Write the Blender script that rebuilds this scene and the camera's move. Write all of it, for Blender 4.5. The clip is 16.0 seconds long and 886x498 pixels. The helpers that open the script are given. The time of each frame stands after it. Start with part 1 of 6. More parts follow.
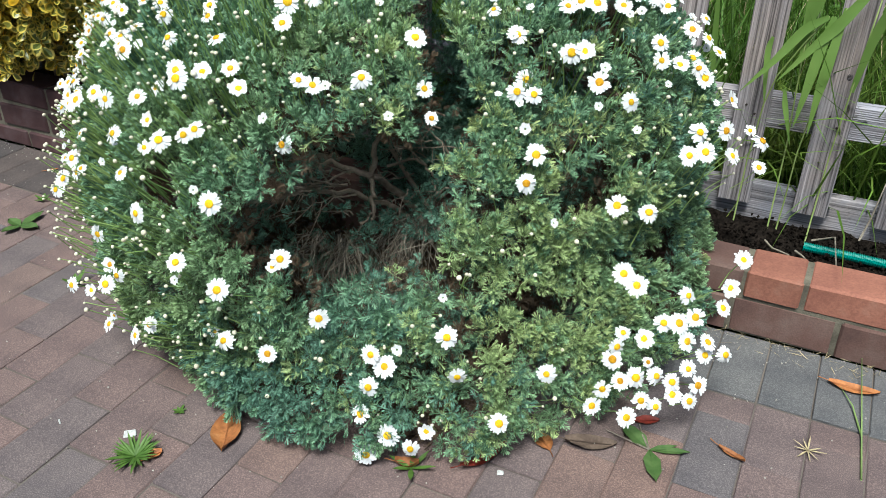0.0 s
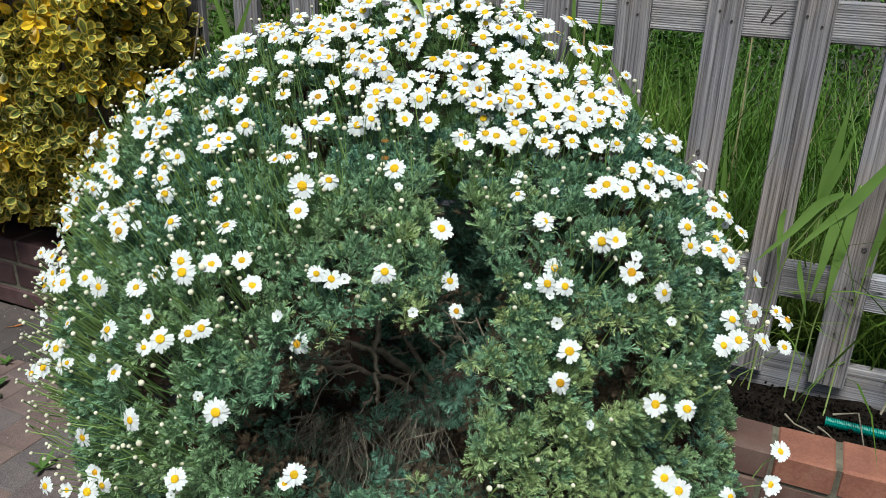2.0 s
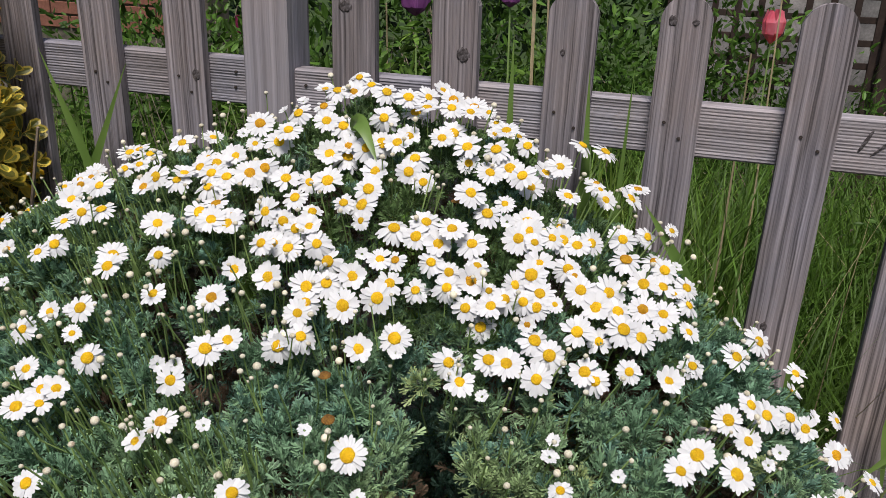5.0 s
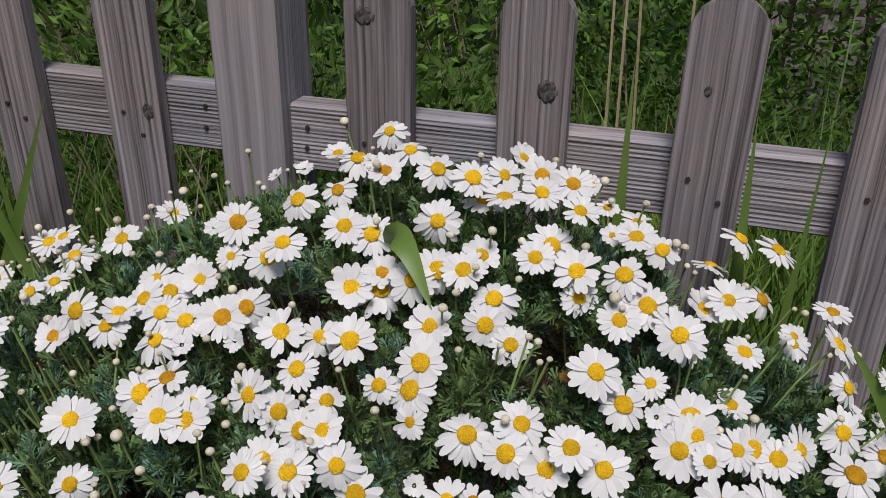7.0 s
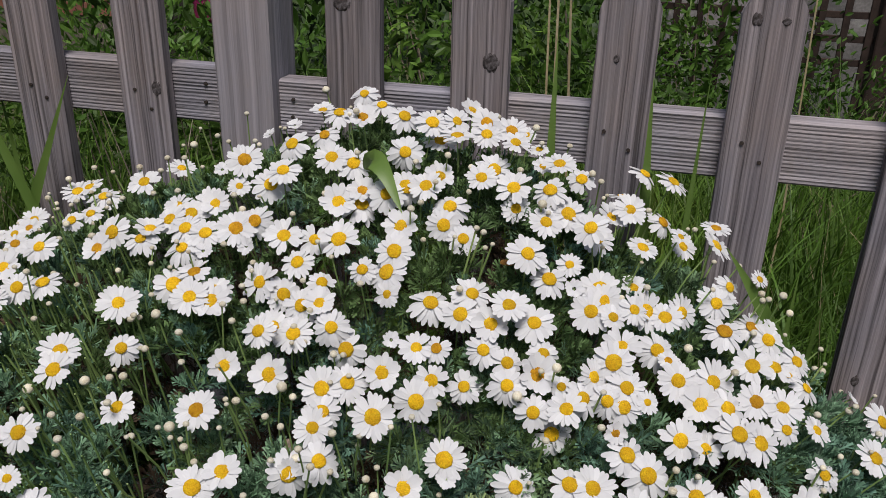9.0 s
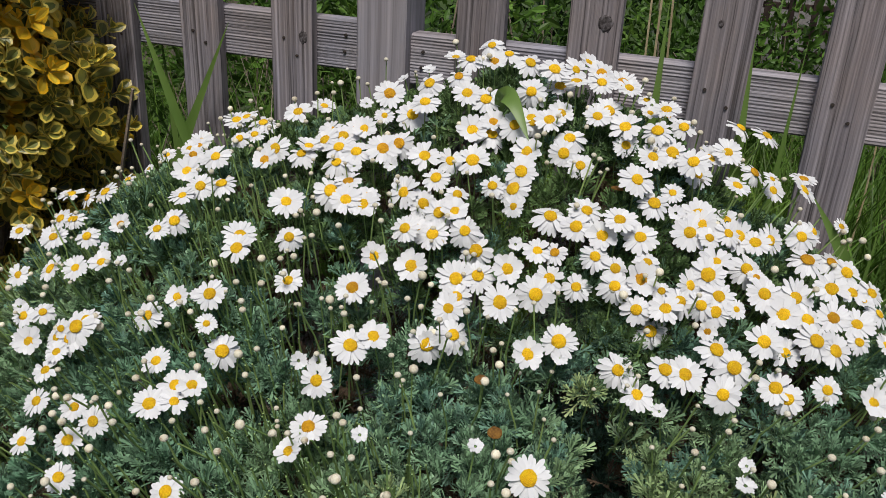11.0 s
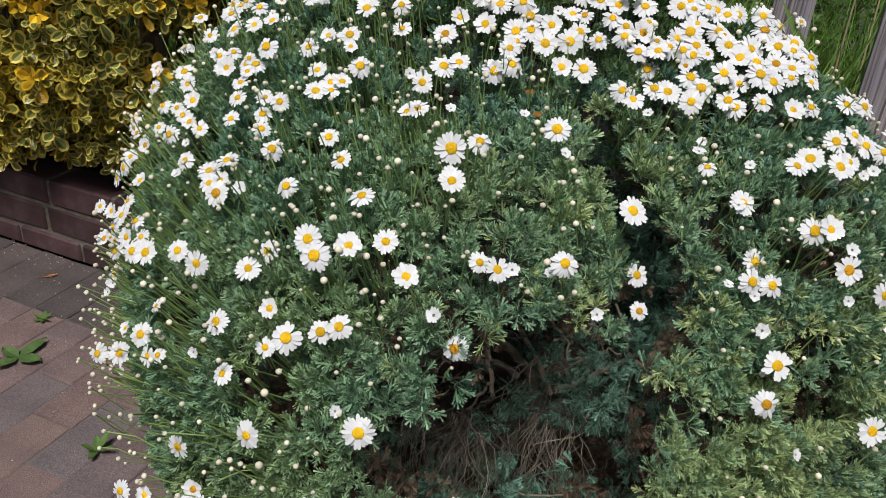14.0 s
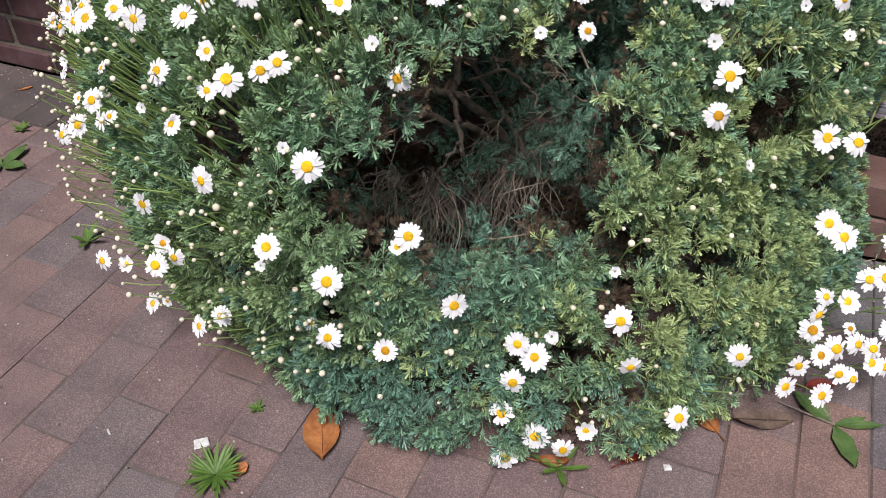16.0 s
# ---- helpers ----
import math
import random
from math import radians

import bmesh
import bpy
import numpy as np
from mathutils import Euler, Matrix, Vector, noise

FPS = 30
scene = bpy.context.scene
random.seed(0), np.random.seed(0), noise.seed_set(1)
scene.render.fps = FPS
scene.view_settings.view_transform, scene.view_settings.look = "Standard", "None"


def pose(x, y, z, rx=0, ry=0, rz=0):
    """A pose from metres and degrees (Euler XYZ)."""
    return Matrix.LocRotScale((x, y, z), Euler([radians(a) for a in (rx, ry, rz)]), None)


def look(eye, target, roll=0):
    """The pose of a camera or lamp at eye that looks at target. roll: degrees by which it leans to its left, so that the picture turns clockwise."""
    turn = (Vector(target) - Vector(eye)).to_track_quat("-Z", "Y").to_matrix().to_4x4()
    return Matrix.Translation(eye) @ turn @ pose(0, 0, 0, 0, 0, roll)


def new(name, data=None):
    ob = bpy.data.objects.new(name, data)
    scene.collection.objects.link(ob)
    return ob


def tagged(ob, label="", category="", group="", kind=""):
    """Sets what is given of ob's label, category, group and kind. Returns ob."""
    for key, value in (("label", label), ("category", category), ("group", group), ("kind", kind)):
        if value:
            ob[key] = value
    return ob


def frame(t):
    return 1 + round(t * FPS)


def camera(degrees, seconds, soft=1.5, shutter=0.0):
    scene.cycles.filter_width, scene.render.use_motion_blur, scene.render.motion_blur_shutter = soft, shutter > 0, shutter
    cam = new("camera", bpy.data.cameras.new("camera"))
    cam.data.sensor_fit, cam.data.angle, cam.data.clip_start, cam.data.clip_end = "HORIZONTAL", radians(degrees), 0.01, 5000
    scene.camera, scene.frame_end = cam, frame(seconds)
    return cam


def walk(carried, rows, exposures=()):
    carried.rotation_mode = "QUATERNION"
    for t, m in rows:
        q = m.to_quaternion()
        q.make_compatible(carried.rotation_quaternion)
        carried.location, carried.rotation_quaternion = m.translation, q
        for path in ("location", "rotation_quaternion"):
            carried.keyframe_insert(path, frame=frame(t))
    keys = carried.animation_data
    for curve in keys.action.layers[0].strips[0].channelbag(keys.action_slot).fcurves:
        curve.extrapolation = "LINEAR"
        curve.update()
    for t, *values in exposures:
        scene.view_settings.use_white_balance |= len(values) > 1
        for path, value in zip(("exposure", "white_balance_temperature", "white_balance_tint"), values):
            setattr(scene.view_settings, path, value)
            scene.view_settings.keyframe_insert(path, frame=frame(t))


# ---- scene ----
cam = camera(57.2, 16.0, soft=0.6)
PATH = [
    (0, (1.168, -1.984, 1.116), (0.395, -0.448, 0.094), 0.1),
    (0.5, (1.146, -1.958, 1.138), (0.356, -0.387, 0.186), 0.4),
    (1, (1.097, -1.956, 1.151), (0.295, -0.351, 0.266), 0.4),
    (1.5, (1.03, -1.917, 1.176), (0.237, -0.275, 0.353), 0.7),
    (2, (0.99, -1.893, 1.202), (0.265, -0.203, 0.416), 1.6),
    (2.5, (0.957, -1.879, 1.213), (0.249, -0.156, 0.487), 2.2),
    (3, (0.891, -1.878, 1.221), (0.209, -0.136, 0.514), 2.7),
    (3.5, (0.853, -1.844, 1.24), (0.199, -0.061, 0.614), 2.2),
    (4, (0.803, -1.684, 1.248), (0.174, 0.111, 0.628), 1.8),
    (4.2, (0.778, -1.605, 1.265), (0.162, 0.19, 0.631), 2.0),
    (6.3, (0.481, -0.946, 1.261), (0.039, 0.816, 0.425), 1.3),
    (6.5, (0.47, -0.911, 1.273), (0.023, 0.845, 0.426), 1.4),
    (7, (0.427, -0.854, 1.304), (-0.095, 0.873, 0.44), 1.1),
    (7.5, (0.438, -0.888, 1.303), (-0.07, 0.863, 0.481), 1.4),
    (8, (0.472, -0.967, 1.296), (-0.012, 0.796, 0.484), 1.3),
    (8.2, (0.486, -0.991, 1.297), (-0.001, 0.781, 0.509), 0.8),
    (10.3, (0.482, -1.176, 1.235), (0.129, 0.627, 0.446), 3.9),
    (10.5, (0.477, -1.187, 1.237), (0.061, 0.602, 0.445), 3.8),
    (11, (0.468, -1.254, 1.243), (-0.114, 0.487, 0.448), 3.4),
    (11.5, (0.46, -1.4, 1.247), (-0.1, 0.35, 0.457), 4.0),
    (12, (0.454, -1.536, 1.248), (-0.079, 0.225, 0.463), 4.4),
    (12.5, (0.499, -1.601, 1.23), (-0.094, 0.147, 0.461), 4.4),
    (13, (0.564, -1.649, 1.201), (-0.156, 0.03, 0.387), 3.2),
    (13.5, (0.618, -1.692, 1.181), (-0.076, -0.028, 0.315), 3.4),
    (14, (0.646, -1.759, 1.148), (-0.019, -0.119, 0.216), 4.3),
    (14.5, (0.672, -1.796, 1.132), (-0.028, -0.199, 0.153), 3.5),
    (15, (0.705, -1.802, 1.102), (0.028, -0.259, 0.025), 1.5),
    (15.5, (0.721, -1.806, 1.072), (0.092, -0.345, -0.141), 1.0),
    (16, (0.756, -1.786, 1.045), (0.157, -0.369, -0.233), -0.5),
]
EXPOSURES = [(0, 0.68, 6050, -2), (0.5, 0.42, 6000, -8), (1.0, 0.22, 6000, -8), (1.5, 0.18, 6100, -7), (2.5, 0.30, 6250, 0), (3.5, 0.34, 6450, 6), (4.2, 0.26, 6500, 10), (6.3, -0.31, 6500, 13), (8.2, -0.36, 6500, 13), (10.3, -0.25, 6500, 11), (12.5, -0.11, 6450, 8), (13.5, -0.12, 6400, 8), (14.5, 0.10, 6500, 11), (15.2, 0.10, 6500, 12), (16, 0.40, 6450, 15)]
walk(cam, [(t, look(eye, target, roll)) for t, eye, target, roll in PATH], EXPOSURES)

# ---- daylight: a soft, bright overcast afternoon ----
world = bpy.data.worlds.new("overcast_sky")
scene.world = world
world.use_nodes = True
wn = world.node_tree
sky = wn.nodes.new("ShaderNodeTexSky")
sky.sky_type = "NISHITA"
sky.sun_disc = False
sky.sun_elevation, sky.sun_rotation = radians(62), radians(166)
sky.air_density, sky.dust_density, sky.ozone_density = 1.0, 3.0, 1.0
wn.links.new(sky.outputs["Color"], wn.nodes["Background"].inputs["Color"])
wn.nodes["Background"].inputs["Strength"].default_value = 0.060
sun_data = bpy.data.lights.new("sun", "SUN")
sun_data.energy, sun_data.angle, sun_data.color = 3.75, radians(20), (1.0, 0.96, 0.9)
sun = new("sun", sun_data)
sun.matrix_world = look((0.95, -3.45, 6.4), (0.2, -0.4, 0.4))

# ---- materials ----
def nodes_of(name):
    m = bpy.data.materials.new(name)
    m.use_nodes = True
    t = m.node_tree
    return m, t, t.nodes["Principled BSDF"]


def ramp(t, fac, stops):
    r = t.nodes.new("ShaderNodeValToRGB")
    while len(r.color_ramp.elements) < len(stops):
        r.color_ramp.elements.new(0.5)
    for e, (p, c) in zip(r.color_ramp.elements, stops):
        e.position, e.color = p, (*c, 1)
    t.links.new(fac, r.inputs["Fac"])
    return r.outputs["Color"]


def noise_of(t, scale, stretch=(1, 1, 1), detail=4, rough=0.6):
    co = t.nodes.new("ShaderNodeTexCoord")
    mp = t.nodes.new("ShaderNodeMapping")
    mp.inputs["Scale"].default_value = stretch
    n = t.nodes.new("ShaderNodeTexNoise")
    n.inputs["Scale"].default_value, n.inputs["Detail"].default_value, n.inputs["Roughness"].default_value = scale, detail, rough
    t.links.new(co.outputs["Object"], mp.inputs["Vector"])
    t.links.new(mp.outputs["Vector"], n.inputs["Vector"])
    return n.outputs["Fac"]


def blend(t, fac, a, b, mode="MIX"):
    m = t.nodes.new("ShaderNodeMix")
    m.data_type, m.blend_type = "RGBA", mode
    for key, v in ((0, fac), (6, a), (7, b)):
        if isinstance(v, (int, float)):
            m.inputs[key].default_value = v
        elif isinstance(v, tuple):
            m.inputs[key].default_value = (*v, 1)
        else:
            t.links.new(v, m.inputs[key])
    return m.outputs[2]


def vary(t, socket, kind, low, high):
    """The colour, brighter or darker from piece to piece."""
    if kind == "object":
        src = t.nodes.new("ShaderNodeObjectInfo").outputs["Random"]
    else:
        src = t.nodes.new("ShaderNodeNewGeometry").outputs["Random Per Island"]
    r = ramp(t, src, [(0, (low,) * 3), (1, (high,) * 3)])
    return blend(t, 1.0, socket, r, "MULTIPLY")


def relief(t, b, height, strength, dist=0.002):
    bump = t.nodes.new("ShaderNodeBump")
    bump.inputs["Strength"].default_value, bump.inputs["Distance"].default_value = strength, dist
    t.links.new(height, bump.inputs["Height"])
    t.links.new(bump.outputs["Normal"], b.inputs["Normal"])


def surface(name, stops, scale, rough=0.8, grain=200, depth=0.4, dist=0.002, piece="", low=0.8, high=1.2, stretch=(1, 1, 1), speck=0.35, spec=0.3):
    """Two scales of variation: broad stains through a ramp, fine grain in colour and relief."""
    m, t, b = nodes_of(name)
    col = ramp(t, noise_of(t, scale, stretch), stops)
    fine = noise_of(t, grain, stretch, 3)
    col = blend(t, speck, col, ramp(t, fine, [(0.3, (0.45, 0.45, 0.45)), (0.7, (1.5, 1.5, 1.5))]), "MULTIPLY")
    if piece:
        col = vary(t, col, piece, low, high)
    t.links.new(col, b.inputs["Base Color"])
    b.inputs["Roughness"].default_value = rough
    b.inputs["Specular IOR Level"].default_value = spec
    relief(t, b, fine, depth, dist)
    return m


def leaf_surface(name, stops, scale=3.0, rough=0.5, low=0.65, high=1.35, glow=0.25, spec=0.3, piece="island"):
    """A leaf: coloured by where it grows and by leaf, a part of the light passing through."""
    m, t, b = nodes_of(name)
    col = ramp(t, noise_of(t, scale, (1, 1, 1), 3), stops)
    col = vary(t, col, piece, low, high)
    t.links.new(col, b.inputs["Base Color"])
    b.inputs["Roughness"].default_value = rough
    b.inputs["Specular IOR Level"].default_value = spec
    tr = t.nodes.new("ShaderNodeBsdfTranslucent")
    t.links.new(col, tr.inputs["Color"])
    mx = t.nodes.new("ShaderNodeMixShader")
    mx.inputs["Fac"].default_value = glow
    t.links.new(b.outputs["BSDF"], mx.inputs[1])
    t.links.new(tr.outputs["BSDF"], mx.inputs[2])
    t.links.new(mx.outputs["Shader"], t.nodes["Material Output"].inputs["Surface"])
    return m


M = {}
M["sand"] = surface("jointing_sand", [(0.3, (0.075, 0.062, 0.056)), (0.7, (0.17, 0.145, 0.13))], 6, 0.95, 300)
M["earth"] = surface("open_ground", [(0.3, (0.022, 0.045, 0.010)), (0.7, (0.055, 0.090, 0.022))], 1.5, 0.95, 60)
M["soil"] = surface("dark_compost", [(0.3, (0.006, 0.005, 0.0045)), (0.7, (0.026, 0.020, 0.017))], 40, 1.0, 120, 1.0, 0.012, spec=0.03)
M["mortar"] = surface("grey_mortar", [(0.3, (0.065, 0.057, 0.045)), (0.7, (0.18, 0.16, 0.125))], 25, 0.95, 260, 0.6)
M["brick"] = surface("terracotta_brick", [(0.2, (0.11, 0.055, 0.048)), (0.36, (0.235, 0.095, 0.070)), (0.6, (0.31, 0.130, 0.092)), (0.8, (0.36, 0.20, 0.155))], 9, 0.88, 180, 0.6, 0.0015, "object", 0.85, 1.1, speck=0.3)
M["dark_brick"] = surface("purple_brown_brick", [(0.25, (0.034, 0.019, 0.023)), (0.55, (0.068, 0.034, 0.036)), (0.72, (0.10, 0.065, 0.07)), (0.85, (0.20, 0.17, 0.18))], 7, 0.8, 300, 0.5, 0.001, "object", 0.75, 1.25)
M["dusty_brick"] = surface("dusty_red_brick", [(0.25, (0.085, 0.050, 0.046)), (0.5, (0.135, 0.075, 0.065)), (0.75, (0.19, 0.13, 0.115))], 8, 0.9, 260, 0.6, 0.0015, "object", 0.85, 1.15, speck=0.3)
M["house_brick"] = surface("far_house_brick", [(0.3, (0.17, 0.07, 0.05)), (0.7, (0.28, 0.12, 0.085))], 5, 0.9, 60, 0.4)
M["nail"] = surface("rusty_nail", [(0.3, (0.02, 0.018, 0.018)), (0.7, (0.06, 0.045, 0.04))], 200, 0.6, 500)
M["knot"] = surface("dark_knot", [(0.35, (0.022, 0.018, 0.018)), (0.5, (0.075, 0.064, 0.066)), (0.65, (0.16, 0.145, 0.155))], 170, 0.9, 500)
M["trellis"] = surface("dark_stained_trellis", [(0.3, (0.02, 0.013, 0.011)), (0.7, (0.05, 0.032, 0.026))], 8, 0.8, 60)
M["render"] = surface("pale_render", [(0.3, (0.12, 0.12, 0.125)), (0.55, (0.30, 0.28, 0.28)), (0.7, (0.5, 0.48, 0.48))], 4.5, 0.9, 80)
M["bark"] = surface("grey_brown_bark", [(0.25, (0.16, 0.125, 0.10)), (0.6, (0.34, 0.27, 0.215)), (0.8, (0.46, 0.39, 0.32))], 40, 0.9, 260, 0.8, 0.002)
M["straw"] = surface("dry_stalks", [(0.3, (0.11, 0.092, 0.075)), (0.7, (0.32, 0.275, 0.225))], 25, 0.85, 200, 0.3, 0.001, "island", 0.5, 1.3)
M["pale_straw"] = surface("pale_dry_grass", [(0.3, (0.34, 0.27, 0.15)), (0.7, (0.5, 0.42, 0.27))], 15, 0.8, 100, 0.3, 0.001, "island", 0.7, 1.2)
M["disc"] = surface("yellow_disc_florets", [(0.3, (0.74, 0.38, 0.006)), (0.7, (0.90, 0.58, 0.012))], 150, 0.7, 900, 1.0, 0.002, "object", 0.82, 1.15)
M["old_disc"] = surface("deep_orange_disc_florets", [(0.3, (0.52, 0.22, 0.006)), (0.7, (0.74, 0.40, 0.012))], 150, 0.7, 900, 1.0, 0.002, "object", 0.8, 1.15)
M["spent"] = surface("spent_brown_disc", [(0.3, (0.11, 0.05, 0.014)), (0.7, (0.30, 0.15, 0.03))], 200, 0.85, 700, 1.0, 0.002)
M["bud"] = surface("cream_bud", [(0.28, (0.48, 0.36, 0.25)), (0.42, (0.68, 0.62, 0.47)), (0.7, (0.82, 0.80, 0.69))], 160, 0.6, 600, 0.5, 0.001, "object", 0.8, 1.15, speck=0.2)
M["hose"] = surface("teal_plastic", [(0.3, (0.0, 0.16, 0.14)), (0.7, (0.005, 0.25, 0.21))], 20, 0.4, 300, 0.1, spec=0.5)
M["chip"] = surface("white_stone_chip", [(0.3, (0.42, 0.42, 0.42)), (0.7, (0.6, 0.6, 0.6))], 60, 0.7, 300)
M["rust_leaf"] = surface("orange_brown_dead_leaf", [(0.3, (0.25, 0.09, 0.035)), (0.6, (0.42, 0.17, 0.06)), (0.8, (0.5, 0.28, 0.13))], 22, 0.55, 160, 0.5, 0.001, "object", 0.8, 1.15)
M["red_leaf"] = surface("dark_red_dead_leaf", [(0.3, (0.13, 0.02, 0.015)), (0.7, (0.30, 0.045, 0.03))], 22, 0.5, 160, 0.5, 0.001)
M["grey_leaf"] = surface("grey_brown_curled_leaf", [(0.3, (0.07, 0.045, 0.035)), (0.7, (0.16, 0.115, 0.09))], 30, 0.8, 200, 0.6, 0.001)

M["daisy_leaf"] = leaf_surface("grey_green_daisy_leaf", [(0.3, (0.122, 0.238, 0.158)), (0.5, (0.172, 0.286, 0.162)), (0.72, (0.248, 0.340, 0.152))], 3.2, 0.55, 0.4, 1.6, 0.10)
M["daisy_leaf_fresh"] = leaf_surface("yellow_green_daisy_leaf", [(0.3, (0.235, 0.335, 0.155)), (0.7, (0.36, 0.43, 0.185))], 4, 0.55, 0.45, 1.55, 0.12)
M["daisy_leaf_blue"] = leaf_surface("blue_green_daisy_leaf", [(0.3, (0.104, 0.215, 0.165)), (0.7, (0.152, 0.268, 0.188))], 4, 0.55, 0.4, 1.6, 0.08)
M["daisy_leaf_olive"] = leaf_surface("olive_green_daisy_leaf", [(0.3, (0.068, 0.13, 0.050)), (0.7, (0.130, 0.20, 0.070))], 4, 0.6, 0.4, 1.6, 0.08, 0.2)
# Withered leaf brown; also paints the shade deep between the shoots.
M["dead_and_shade_leaf"] = leaf_surface("withered_and_shade_leaf", [(0.3, (0.05, 0.036, 0.026)), (0.7, (0.17, 0.115, 0.075))], 12, 0.8, 0.6, 1.3, 0.1)
M["stalk"] = leaf_surface("green_flower_stalk", [(0.3, (0.22, 0.36, 0.12)), (0.7, (0.37, 0.49, 0.17))], 8, 0.5, 0.75, 1.25, 0.15)
M["petal"] = leaf_surface("white_petal", [(0.3, (0.745, 0.75, 0.785)), (0.7, (0.795, 0.80, 0.82))], 60, 0.6, 0.92, 1.06, 0.18, 0.2)
M["grass"] = leaf_surface("meadow_grass", [(0.3, (0.06, 0.13, 0.02)), (0.55, (0.11, 0.20, 0.03)), (0.75, (0.19, 0.25, 0.05))], 1.6, 0.5, 0.5, 1.5, 0.3)
M["iris"] = leaf_surface("broad_reed_leaf", [(0.3, (0.11, 0.20, 0.04)), (0.7, (0.19, 0.30, 0.075))], 6, 0.4, 0.8, 1.2, 0.3, 0.4)
M["pale_stem"] = leaf_surface("pale_reed_stem", [(0.3, (0.17, 0.24, 0.07)), (0.7, (0.27, 0.32, 0.12))], 20, 0.5, 0.85, 1.15, 0.1)
M["garden_leaf"] = leaf_surface("garden_shrub_leaf", [(0.3, (0.028, 0.072, 0.011)), (0.55, (0.075, 0.155, 0.024)), (0.78, (0.17, 0.26, 0.042))], 2.6, 0.5, 0.3, 1.7, 0.3)
M["hedge_leaf"] = leaf_surface("dark_hedge_leaf", [(0.3, (0.012, 0.03, 0.012)), (0.7, (0.035, 0.07, 0.022))], 1.5, 0.5, 0.5, 1.5, 0.2)
M["eu_green"] = leaf_surface("euonymus_leaf_middle", [(0.3, (0.11, 0.145, 0.04)), (0.5, (0.19, 0.20, 0.045)), (0.66, (0.36, 0.31, 0.04))], 4, 0.35, 0.6, 1.3, 0.15, 0.5)
M["eu_gold"] = leaf_surface("euonymus_leaf_gold_margin", [(0.3, (0.58, 0.50, 0.14)), (0.6, (0.80, 0.60, 0.08))], 4, 0.35, 0.6, 1.25, 0.2, 0.5)
M["eu_amber"] = leaf_surface("euonymus_leaf_amber_middle", [(0.3, (0.50, 0.38, 0.04)), (0.7, (0.78, 0.47, 0.02))], 6, 0.35, 0.55, 1.3, 0.15, 0.5)
M["eu_orange"] = leaf_surface("euonymus_leaf_amber_margin", [(0.3, (0.74, 0.50, 0.04)), (0.7, (0.86, 0.48, 0.015))], 5, 0.35, 0.65, 1.25, 0.2, 0.5)
M["dock"] = leaf_surface("dull_green_weed_leaf", [(0.3, (0.045, 0.095, 0.025)), (0.7, (0.095, 0.155, 0.05))], 40, 0.5, 0.75, 1.2, 0.1)
M["grit"] = surface("paving_grit", [(0.3, (0.12, 0.10, 0.09)), (0.7, (0.5, 0.47, 0.43))], 40, 0.9, 300)
M["weed"] = leaf_surface("weed_leaf", [(0.3, (0.055, 0.12, 0.022)), (0.7, (0.13, 0.22, 0.05))], 30, 0.45, 0.75, 1.2, 0.2)
M["tulip"] = leaf_surface("pink_tulip_petal", [(0.3, (0.72, 0.07, 0.13)), (0.7, (0.85, 0.30, 0.36))], 14, 0.45, 0.8, 1.1, 0.3)
M["purple"] = leaf_surface("purple_petal", [(0.3, (0.22, 0.05, 0.26)), (0.7, (0.45, 0.16, 0.46))], 14, 0.5, 0.8, 1.15, 0.3)
M["magenta"] = leaf_surface("magenta_petal", [(0.3, (0.24, 0.02, 0.09)), (0.7, (0.5, 0.07, 0.2))], 14, 0.5, 0.8, 1.15, 0.3)


def paver_surface(name, stops, piece="object"):
    """Concrete block pavers: reddish, tan and blue-grey blocks, mottled and gritty."""
    m, t, b = nodes_of(name)
    rnd = t.nodes.new("ShaderNodeObjectInfo").outputs["Random"] if piece == "object" else t.nodes.new("ShaderNodeNewGeometry").outputs["Random Per Island"]
    base = ramp(t, rnd, stops)
    base = blend(t, 0.75, base, ramp(t, noise_of(t, 11, (1, 1, 1), 5), [(0.25, (0.62, 0.62, 0.66)), (0.75, (1.35, 1.3, 1.25))]), "MULTIPLY")
    fine = noise_of(t, 420, (1, 1, 1), 2)
    base = blend(t, 0.5, base, ramp(t, fine, [(0.28, (0.35, 0.35, 0.35)), (0.5, (0.95, 0.95, 0.95)), (0.70, (2.3, 2.25, 2.2))]), "MULTIPLY")
    t.links.new(base, b.inputs["Base Color"])
    b.inputs["Roughness"].default_value = 0.85
    b.inputs["Specular IOR Level"].default_value = 0.3
    relief(t, b, noise_of(t, 120, (1, 1, 1), 6, 0.7), 0.9, 0.003)
    return m


